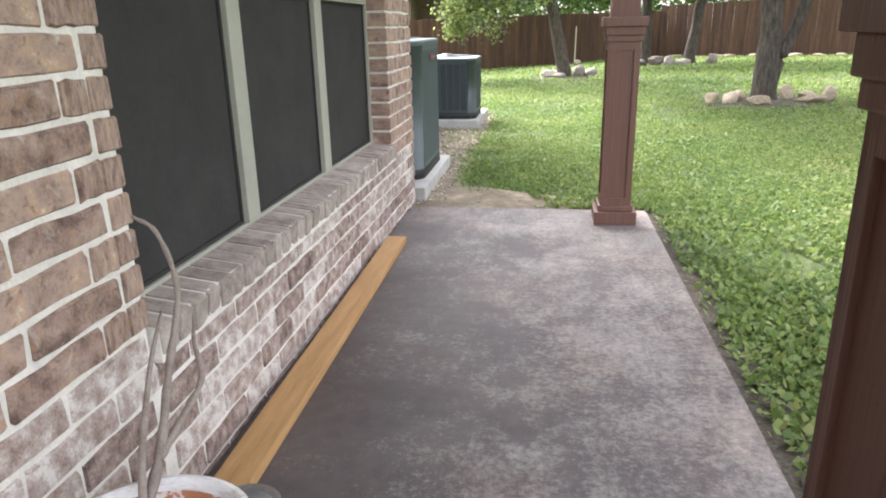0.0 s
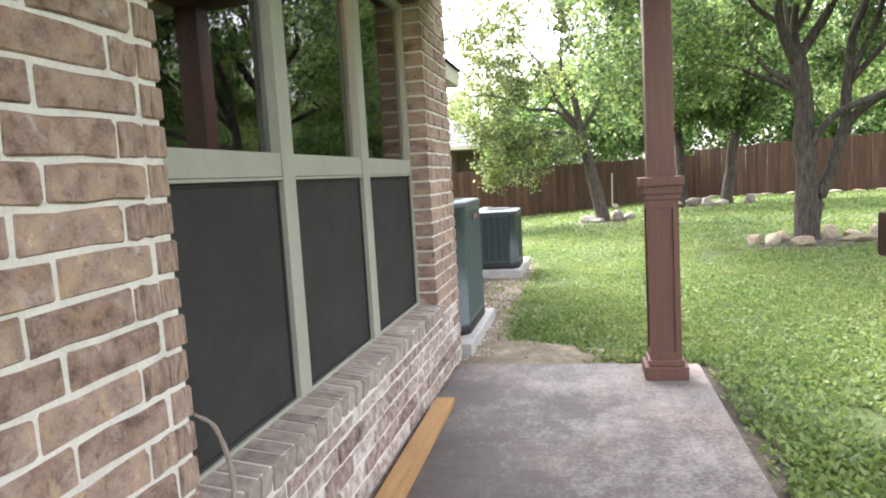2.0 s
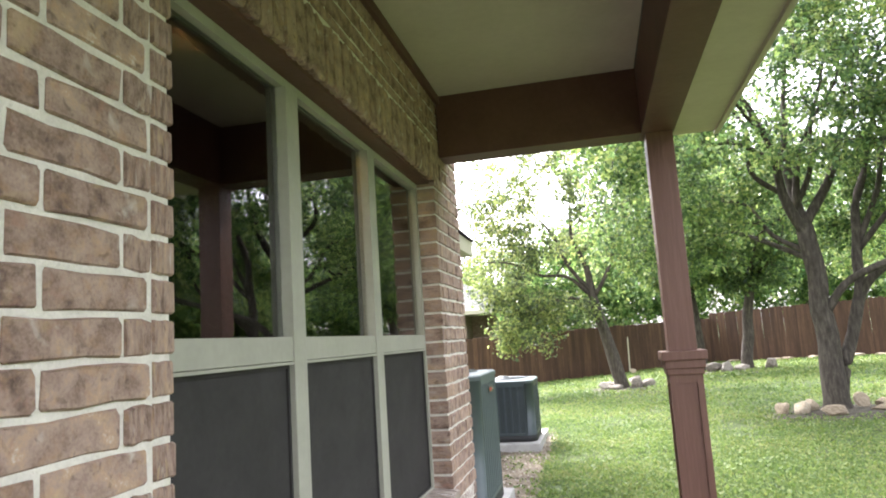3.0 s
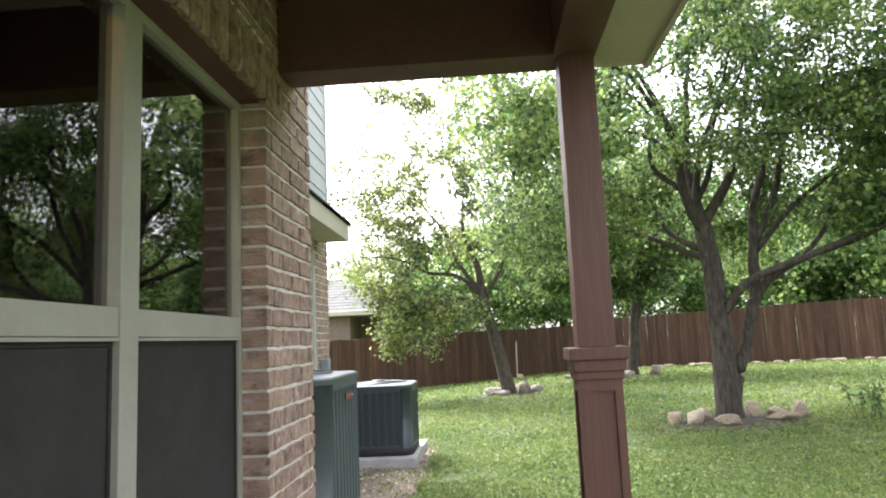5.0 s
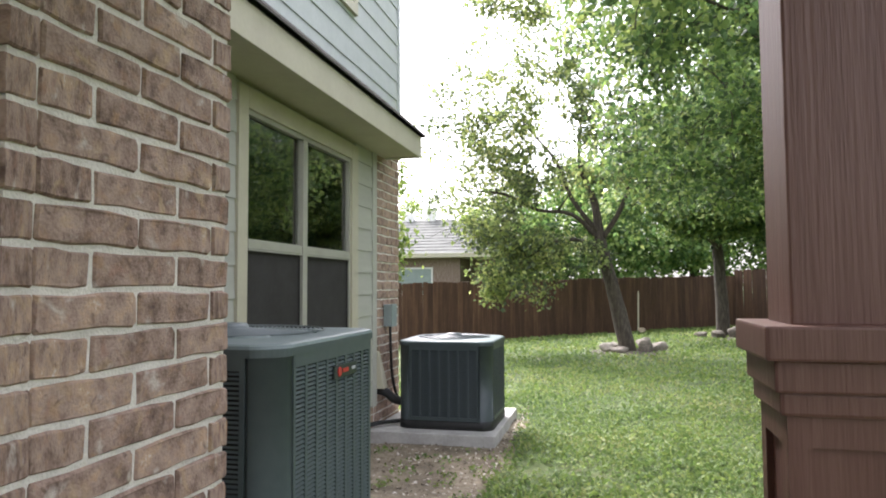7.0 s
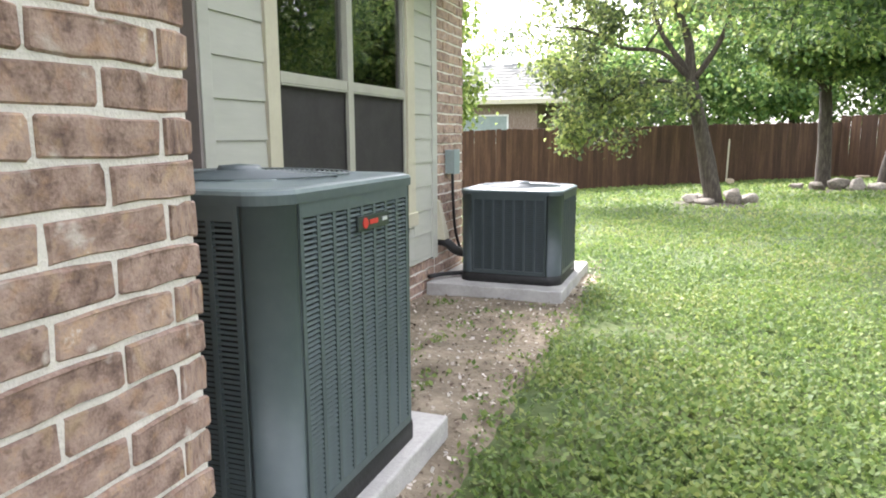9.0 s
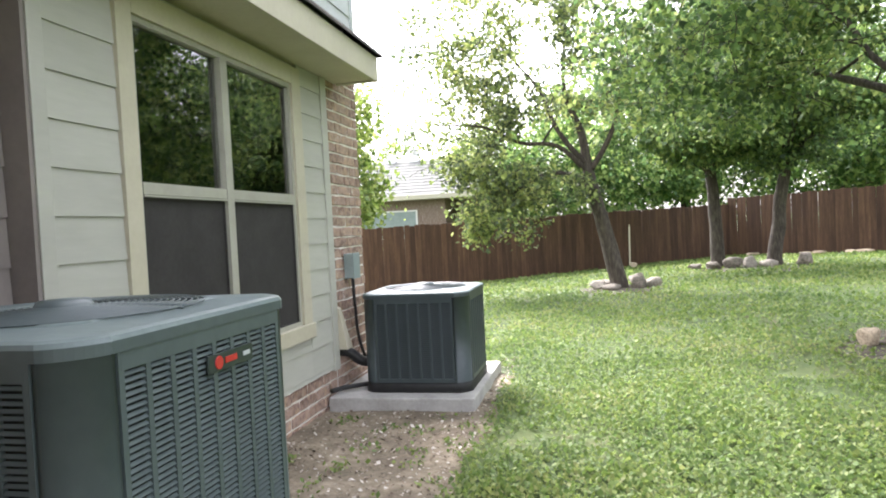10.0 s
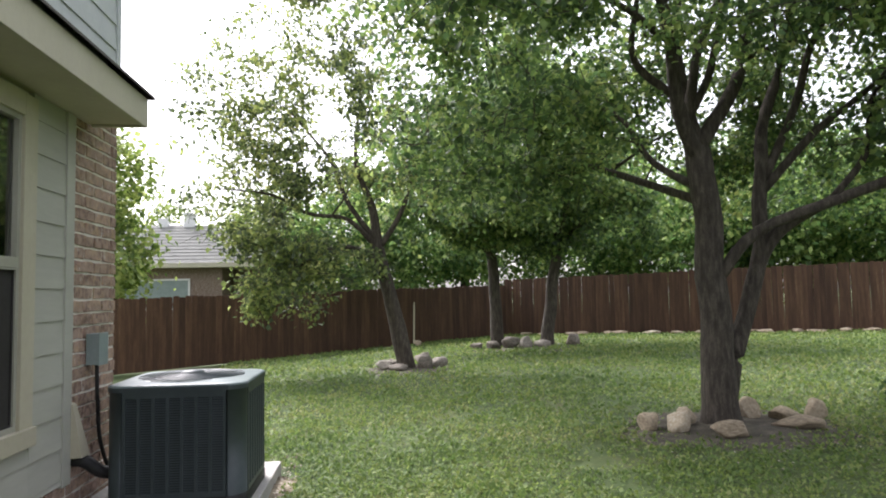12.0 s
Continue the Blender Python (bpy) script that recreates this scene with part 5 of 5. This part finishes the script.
# the large forked tree
build_tree((T4.x, T4.y),
           [[(0, 0, 0, 0.24), (0, 0, 0.25, 0.18), (-0.02, 0, 1.0, 0.155), (-0.03, 0, 1.9, 0.14), (-0.10, 0, 2.7, 0.13), (-0.16, 0.1, 3.2, 0.085), (-0.15, 0.3, 4.4, 0.055), (0.1, 0.4, 6.0, 0.015)],
            [(-0.10, 0, 2.7, 0.085), (-0.40, -0.15, 3.3, 0.07), (-0.55, -0.3, 4.2, 0.055), (-1.3, -0.8, 5.4, 0.02)],
            [(-0.12, 0, 2.85, 0.085), (0.20, 0.0, 3.35, 0.07), (0.50, 0.1, 4.0, 0.055), (1.0, 0.3, 5.6, 0.02)],
            [(-0.05, 0, 2.4, 0.05), (-0.5, 0.2, 2.75, 0.035), (-0.8, 0.4, 3.3, 0.025), (-1.6, 0.8, 3.7, 0.01)],
            [(-0.2, 0.05, 3.1, 0.06), (-0.1, -0.1, 3.9, 0.045), (0.25, -0.3, 4.8, 0.025), (0.4, -0.5, 5.6, 0.01)],
            [(0.60, 0.12, 2.4, 0.05), (1.1, -0.1, 3.0, 0.04), (1.9, -0.3, 3.7, 0.02), (2.4, -0.4, 4.6, 0.01)],
            [(0.4, 0.0, 3.8, 0.04), (1.0, -0.2, 4.0, 0.03), (1.7, -0.3, 4.5, 0.012)],
            [(0.03, 0.0, 0.02, 0.15), (0.09, 0.03, 0.35, 0.115), (0.21, 0.05, 0.75, 0.095), (0.40, 0.08, 1.3, 0.085), (0.55, 0.10, 1.85, 0.078), (0.60, 0.12, 2.45, 0.075), (0.78, 0.2, 3.3, 0.06), (1.3, 0.3, 4.9, 0.02)],
            [(0.47, 0.09, 1.55, 0.07), (0.70, 0.0, 1.98, 0.066), (1.15, -0.2, 2.28, 0.055), (2.1, -0.4, 2.6, 0.035), (3.0, -0.5, 3.2, 0.012)],
            [(0.0, -0.02, 1.5, 0.065), (0.38, -0.2, 1.98, 0.055), (1.3, -0.5, 2.35, 0.05), (2.6, -0.8, 2.85, 0.035), (3.6, -0.9, 3.3, 0.015)],
            [(-0.55, -0.25, 3.9, 0.04), (-1.1, -0.5, 4.15, 0.03), (-1.9, -1.1, 4.0, 0.02), (-2.8, -1.7, 4.2, 0.01)],
            [(-0.65, -0.3, 4.3, 0.04), (-1.3, -1.3, 4.7, 0.028), (-2.2, -2.4, 4.6, 0.012)],
            [(0.62, 0.12, 2.5, 0.05), (0.95, 0.0, 3.3, 0.042), (1.0, -0.3, 4.0, 0.032), (1.5, -0.6, 4.6, 0.02), (1.6, -0.9, 5.6, 0.008)],
            [(-0.16, 0.1, 3.2, 0.05), (0.08, 0.0, 3.7, 0.04), (0.05, -0.3, 4.3, 0.03), (0.45, -0.5, 5.0, 0.015), (0.4, -0.8, 5.8, 0.006)],
            [(-0.42, -0.15, 3.35, 0.045), (-0.80, -0.1, 3.75, 0.036), (-0.85, -0.3, 4.4, 0.026), (-1.3, -0.4, 5.0, 0.012), (-1.3, -0.6, 5.7, 0.006)],
            [(1.15, -0.2, 2.28, 0.04), (1.5, -0.3, 2.75, 0.033), (1.7, -0.2, 3.4, 0.025), (2.2, -0.4, 4.0, 0.015), (2.3, -0.7, 4.9, 0.006)],
            [(0.0, 0.1, 2.3, 0.05), (-0.5, 1.6, 2.9, 0.04), (-1.2, 2.6, 3.4, 0.02)]],
           # last ellipsoid: unseen top mass, added to shade the lawn below
           [(-0.4, 0.2, 5.0, 2.6, 2.4, 1.6, 3), (1.8, -0.2, 4.6, 2.4, 2.2, 1.7, 3), (-2.4, -1.2, 4.5, 1.5, 1.6, 0.9, 1.5), (-1.8, 1.6, 3.2, 1.8, 1.5, 1.0, 1.6), (3.4, -0.6, 3.6, 1.4, 1.3, 1.1, 1.3), (1.6, 1.8, 2.9, 1.8, 1.3, 0.8, 1.0), (-2.5, -2.2, 3.75, 1.0, 1.3, 0.45, 0.8), (1.9, -0.9, 5.3, 2.2, 1.7, 1.3, 2.6), (0.4, -0.6, 6.0, 2.2, 1.8, 1.0, 1.6), (0.5, 1.3, 3.7, 1.9, 1.0, 0.8, 1.8), (0.5, -1.0, 4.1, 1.4, 0.6, 0.7, 0.9), (-2.0, -0.2, 4.0, 1.6, 1.4, 1.2, 2.6), (-1.7, 1.0, 3.0, 1.4, 1.2, 0.7, 1.2), (0.5, 0.2, 7.0, 2.8, 2.5, 1.0, 4.5)],
           1200, 16, 0.155, 0.076, 4, "large forked oak with grey bark and a wide airy crown", fill=1.2, gaps=1.2)
# the leaning tree
build_tree((T1.x, T1.y),
           [[(0, 0, 0, 0.22), (-0.03, 0, 0.3, 0.165), (-0.25, 0, 1.3, 0.145), (-0.50, 0, 2.4, 0.12), (-0.62, 0.1, 3.2, 0.075), (-0.95, 0.15, 4.3, 0.04), (-0.8, 0.1, 5.6, 0.012)],
            [(-0.5, 0, 2.4, 0.06), (-1.1, -0.2, 2.95, 0.042), (-1.8, -0.3, 3.05, 0.034), (-2.5, -0.4, 3.4, 0.024), (-3.4, -0.5, 3.5, 0.012)],
            [(-0.5, 0, 2.5, 0.065), (-1.1, -0.1, 3.3, 0.045), (-1.5, 0.1, 4.3, 0.03), (-2.4, 0.1, 5.3, 0.01)],
            [(-0.48, 0, 2.4, 0.06), (0.0, -0.2, 3.2, 0.045), (0.25, -0.3, 4.2, 0.028), (0.8, -0.3, 5.2, 0.01)],
            [(-0.45, 0, 2.2, 0.06), (-1.2, -0.5, 2.4, 0.04), (-2.2, -0.8, 1.9, 0.02)]],
           [(-1.2, 0, 4.8, 2.4, 2.0, 1.8, 3), (-3.0, -0.1, 3.7, 1.5, 1.4, 1.4, 1.8), (0.2, -0.2, 4.4, 1.4, 1.4, 1.4, 1.0), (-2.3, -0.5, 1.70, 1.0, 0.8, 0.75, 1.1), (-1.5, -0.5, 2.2, 1.3, 0.9, 0.6, 0.6), (-2.7, -0.5, 2.6, 0.8, 0.8, 0.6, 0.5), (-1.6, 0, 6.6, 1.9, 1.6, 1.2, 1.4), (-3.1, 0, 5.5, 1.4, 1.2, 1.3, 1.2), (-1.8, 0, 7.9, 1.7, 1.4, 0.9, 0.9)],
           800, 8, 0.15, 0.100, 11, "leaning oak with a thin grey green crown", M_LEAF_GREY, fill=0.3, gaps=1.7)
# the pair of trees
for base, seed, lean in ((T2, 21, -0.1), (T3, 22, 0.35)):
    build_tree((base.x, base.y),
               [[(0, 0, 0, 0.23), (0, 0, 0.3, 0.17), (lean * 0.4, 0, 1.4, 0.145), (lean, 0, 2.8, 0.125), (lean * 1.3, 0.1, 4.5, 0.08)],
                [(lean * 0.9, 0, 2.4, 0.08), (-1.0, -0.4, 3.2, 0.06), (-2.0, -0.7, 3.6, 0.03)],
                [(lean * 0.9, 0, 2.5, 0.08), (1.1, -0.3, 3.4, 0.06), (2.2, -0.5, 3.9, 0.03)],
                [(lean, 0, 2.8, 0.07), (0.4, -1.0, 3.6, 0.05), (0.5, -2.0, 3.8, 0.02)]],
               [(0, 0, 5.0, 2.7, 2.3, 2.0, 3), (-1.3, -0.8, 3.4, 1.6, 1.2, 0.9, 1.3), (1.3, -0.8, 3.2, 1.6, 1.2, 0.9, 1.3), (0, -0.6, 7.0, 2.2, 1.8, 1.3, 1.2)],
               460, 14, 0.21, 0.12, seed, "oak of a pair ringed with rocks, bright green crown")

# the tree beside the large one, its low branches reaching over the lawn
build_tree((7.6, 10.2),
           [[(0, 0, 0, 0.24), (0.02, 0, 0.3, 0.18), (0.05, 0.1, 1.2, 0.16), (-0.05, 0.1, 2.3, 0.13), (-0.2, 0.0, 3.4, 0.09), (0.1, -0.1, 5.2, 0.03)],
            [(-0.03, 0.1, 2.1, 0.08), (-0.9, -0.1, 2.9, 0.06), (-1.8, -0.2, 3.6, 0.035), (-2.6, -0.2, 4.0, 0.012)],
            [(0.0, 0.1, 2.0, 0.08), (0.8, -0.4, 2.8, 0.06), (1.8, -0.8, 3.4, 0.03)],
            [(-0.05, 0.1, 2.3, 0.07), (-0.6, -1.0, 3.1, 0.05), (-1.0, -2.0, 3.6, 0.02)],
            [(-0.1, 0.05, 2.9, 0.06), (-0.9, 0.6, 3.9, 0.045), (-1.4, 1.2, 4.9, 0.02)]],
           [(0, 0, 4.9, 2.4, 2.3, 1.6, 3), (-1.8, -0.2, 4.2, 1.3, 1.5, 1.2, 2), (1.5, -0.6, 3.8, 1.4, 1.4, 1.0, 1.2), (-0.8, -1.8, 3.8, 1.3, 1.2, 1.0, 1.2), (-1.9, 0.6, 2.9, 0.9, 1.0, 0.5, 0.6)],
           420, 16, 0.19, 0.10, 31, "oak with bright green low branches over the lawn", fill=1.0, gaps=1.1)


def build_sapling(x, y):
    """Thin suckers with a few leaves each."""
    rng = np.random.default_rng(77)
    ob = empty("sapling", x, y, ground_z(x, y), "low clump of thin green suckers in the lawn", "shrub")
    for k in range(9):
        a, r, h = rng.uniform(0, 6.28), rng.uniform(0.02, 0.22), rng.uniform(0.3, 0.65)
        foot = Vector((r * math.cos(a), r * math.sin(a), -0.01))
        tip = foot + Vector((rng.normal(0, 0.09), rng.normal(0, 0.09), h))
        line = smooth_line([foot, foot.lerp(tip, 0.5) + Vector((rng.normal(0, 0.02), rng.normal(0, 0.02), 0.02)), tip], 4)
        part("stem", tube_mesh("stem", line, list(np.linspace(0.006, 0.002, len(line))), M_BARK, 5), M_BARK, ob)
        v, n = leaf_cloud(rng, [tuple(p) for p in line[3:]], 5, 0.035, 0.06)
        tagged(part("leaves", leaves_mesh("leaves", v, n, M_LEAF), M_LEAF, ob), kind="stuff")


build_sapling(4.95, 10.6)


def build_far_tree(x, y, h, r, seed, leaf):
    build_tree((x, y), [[(0, 0, 0, 0.25), (0.1, 0, h * 0.3, 0.2), (0, 0.1, h * 0.6, 0.12), (0.1, 0, h * 0.9, 0.05)]],
               [(0, 0, h * 0.62, r, r, h * 0.36, 2), (r * 0.4, -r * 0.3, h * 0.4, r * 0.8, r * 0.8, h * 0.25, 1), (-r * 0.4, -r * 0.2, h * 0.42, r * 0.8, r * 0.8, h * 0.25, 1)],
               230, 15, 0.36, 0.19, seed, "leafy tree standing behind the garden fence", leaf, 0.02, 1.6)


for i, (x, y, h, r) in enumerate(((-8.8, 24.8, 7.2, 2.4), (-1.0, 33.0, 7.0, 3.0), (3.5, 33.5, 7.5, 3.2), (8.5, 31.0, 7.5, 3.2), (12.5, 27.5, 7.0, 3.0), (16.5, 25.0, 7.0, 3.2), (21.0, 22.0, 7.0, 3.2),
                                  (-15.0, 45.0, 9.0, 4.0), (-7.0, 47.0, 8.5, 4.0), (12.0, 38.0, 9.5, 4.0), (19.0, 33.0, 9.0, 4.0), (26.0, 24.0, 9.0, 4.0), (22.0, 11.0, 6.8, 3.2), (20.5, 3.5, 6.8, 3.2), (22.5, -3.5, 7.0, 3.4), (20.0, -11.0, 7.0, 3.4))):
    build_far_tree(x, y, h, r, 50 + i, M_LEAF_YELLOW if x < -5 else M_LEAF_FAR)

# ---- neighbouring house ----


def build_neighbour():
    ob = empty("neighbour_house", -11.0, 33.0, 0, "low brick house with a grey shingle roof behind the fence", "house")
    part("wall", boxes((-7.0, 4.65, 0, 6.0, -0.3, 2.85), (4.65, 6.4, 2.2, 6.0, -0.3, 2.85)), M_FARBRICK, ob)
    e, rz, rl = 2.86, 4.75, 3.6
    v = [(-8.0, -0.5, e), (7.4, -0.5, e), (7.4, 7.0, e), (-8.0, 7.0, e), (-4.0, 3.2, rz), (rl, 3.2, rz), (-8.0, -0.5, e - 0.18), (7.4, -0.5, e - 0.18), (7.4, 7.0, e - 0.18), (-8.0, 7.0, e - 0.18)]
    part("roof", mesh_of("roof", v, [(0, 1, 5, 4), (1, 2, 5), (2, 3, 4, 5), (3, 0, 4)], M_SHINGLE), M_SHINGLE, ob, "grey shingle hip roof")
    part("fascia", mesh_of("fascia", v, [(0, 6, 7, 1), (1, 7, 8, 2), (2, 8, 9, 3), (3, 9, 6, 0), (6, 9, 8, 7)], M_TRIM), M_TRIM, ob)
    # shingle courses
    for k in range(1, 12):
        t = k / 12
        y, z = -0.5 + 3.7 * t, e + (rz - e) * t
        part("shingle_course", boxes((-8 + 4 * t, 7.4 - 3.8 * t, y - 0.02, y + 0.02, z - 0.01, z + 0.012)), M_SHINGLE, ob)
    win = part("window", frame_bars(-2.2, 2.2, 1.0, 2.25, 0.07, -0.03, 0.03), M_WHITE, ob)
    win.matrix_basis = Matrix.Translation((1.2, -0.02, 0)) @ Matrix.Rotation(radians(-90), 4, "Z")
    part("pane", boxes((-0.99, 3.39, -0.03, -0.01, 1.07, 2.18)), M_BOXGREY, ob, "pale grey window panes")
    part("mullion", boxes((1.15, 1.25, -0.06, -0.032, 1.07, 2.18)), M_WHITE, ob)
    vent = part("chimney", boxes((2.3, 2.75, 3.0, 3.4, 4.3, 5.2), (2.25, 2.8, 2.95, 3.45, 5.2, 5.28)), M_WHITE, ob, "white metal roof vent")
    part("chimney", boxes((1.2, 1.6, 3.0, 3.4, 4.3, 5.05)), M_WHITE, ob)


build_neighbour()

# ---- lawn leaves ----


def build_grass():
    rng = np.random.default_rng(8)
    pts = []
    def away(x, y):
        # distance from the trodden line beside the house
        return np.hypot(x - 0.4, y - np.clip(y, 1.0, 6.5))

    for i in range(-4, 18):
        for j in range(-6, 27):
            if i < 0 and j < 4:
                continue
            dens = max(420.0, 5200.0 / (1.0 + (away(i + 0.5, j + 0.5) / 3.7) ** 2.4))
            n = int(dens)
            pts.append(np.stack([rng.uniform(i, i + 1, n), rng.uniform(j, j + 1, n)], 1))
    p = np.concatenate(pts)
    keep = np.ones(len(p), bool)
    thin = 1.4 * np.array([0.45 * noise.noise(Vector((a * 0.9, b * 0.9, 7.0))) + 0.4 * noise.noise(Vector((a * 3.1, b * 3.1, 2.0))) for a, b in p])
    keep &= rng.uniform(-0.55, 0.35, len(p)) < thin + 0.15
    edge = np.where(p[:, 1] < 5.4, 0.62, -0.76) + 0.12 * thin
    edge = np.where((p[:, 1] >= 4.76) & (p[:, 1] < 5.7), -0.72 + 1.2 * np.clip((5.55 - p[:, 1]) / 0.5, 0, 1) * (0.6 + 1.1 * thin), edge)
    edge = np.where(p[:, 1] < 4.8, 0.79, edge)
    edge = np.where(p[:, 1] > 10.7, -3.5, edge)
    soft = rng.uniform(0, 1, len(p)) ** 2 * 0.22
    keep &= p[:, 0] > edge + soft * (p[:, 1] < 10.7)
    for t, q in ((T4, 0.95), (T1, 0.75)):
        keep &= np.hypot(p[:, 0] - t.x, p[:, 1] - t.y + 0.12) > q * rng.uniform(0.55, 1.2, len(p))
    p = p[keep]
    weeds = [p]
    for _ in range(46):
        cx, cy = rng.uniform(-1.9, -0.75), rng.uniform(6.5, 9.1)
        weeds.append(rng.normal(0, 1, (int(rng.uniform(8, 34)), 2)) * 0.045 + np.array([cx, cy]))
    p = np.concatenate(weeds)
    z = np.array([ground_z(a, b) + 0.018 * noise.noise(Vector((a * 0.8, b * 0.8, 0))) for a, b in p])
    n = len(p)
    c = np.column_stack([p, z + rng.uniform(0.0, 0.03, n)])
    a = rng.uniform(0, 2 * math.pi, n)
    tilt = rng.uniform(0.15, 1.25, n)
    d = np.stack([np.cos(a) * np.cos(tilt), np.sin(a) * np.cos(tilt), np.sin(tilt)], 1)
    s = np.stack([-np.sin(a), np.cos(a), np.zeros(n)], 1)
    far = 1 + np.clip((away(p[:, 0], p[:, 1]) - 3.5) / 8.0, 0, 1.1)
    L = (rng.uniform(0.016, 0.042, n) * far * np.where(p[:, 1] < 5.0, 1.15, 1.0))[:, None]
    w = L * rng.uniform(0.24, 0.52, n)[:, None]
    v = np.stack([c, c + d * L * 0.5 + s * w, c + d * L, c + d * L * 0.5 - s * w], 1).reshape(-1, 3)
    ob = new("grass", leaves_mesh("grass", v, n, M_GRASS))
    tagged(ob, "short broad-leaved green lawn grass", "grass", kind="stuff")


build_grass()


def build_litter():
    rng = np.random.default_rng(14)
    n = 7500
    p = np.stack([rng.uniform(-2.0, -0.72, n), rng.uniform(4.85, 11.2, n)], 1)
    ring = rng.uniform(0, 2 * math.pi, 900)
    rad = np.sqrt(rng.uniform(0, 1, 900)) * 1.5
    p = np.concatenate([p, np.stack([T4.x + rad * np.cos(ring), T4.y - 0.25 + rad * np.sin(ring)], 1)])
    n = len(p)
    z = np.array([ground_z(a, b) + 0.016 + 0.02 * noise.noise(Vector((a * 4, b * 4, 1))) for a, b in p])
    c = np.column_stack([p, z])
    a = rng.uniform(0, 2 * math.pi, n)
    tilt = rng.normal(0, 0.35, n)
    d = np.stack([np.cos(a) * np.cos(tilt), np.sin(a) * np.cos(tilt), np.sin(tilt)], 1)
    s = np.stack([-np.sin(a), np.cos(a), rng.normal(0, 0.3, n)], 1)
    L = rng.uniform(0.008, 0.038, n)[:, None]
    w = L * rng.uniform(0.2, 0.45, n)[:, None]
    v = np.stack([c, c + d * L * 0.5 + s * w, c + d * L, c + d * L * 0.5 - s * w + np.array([0, 0, 0.004])], 1).reshape(-1, 3)
    ob = new("leaf_litter", leaves_mesh("leaf_litter", v, n, M_LITTER))
    tagged(ob, "dry leaves, chips and pebbles scattered on bare soil", "leaf litter", kind="stuff")


build_litter()
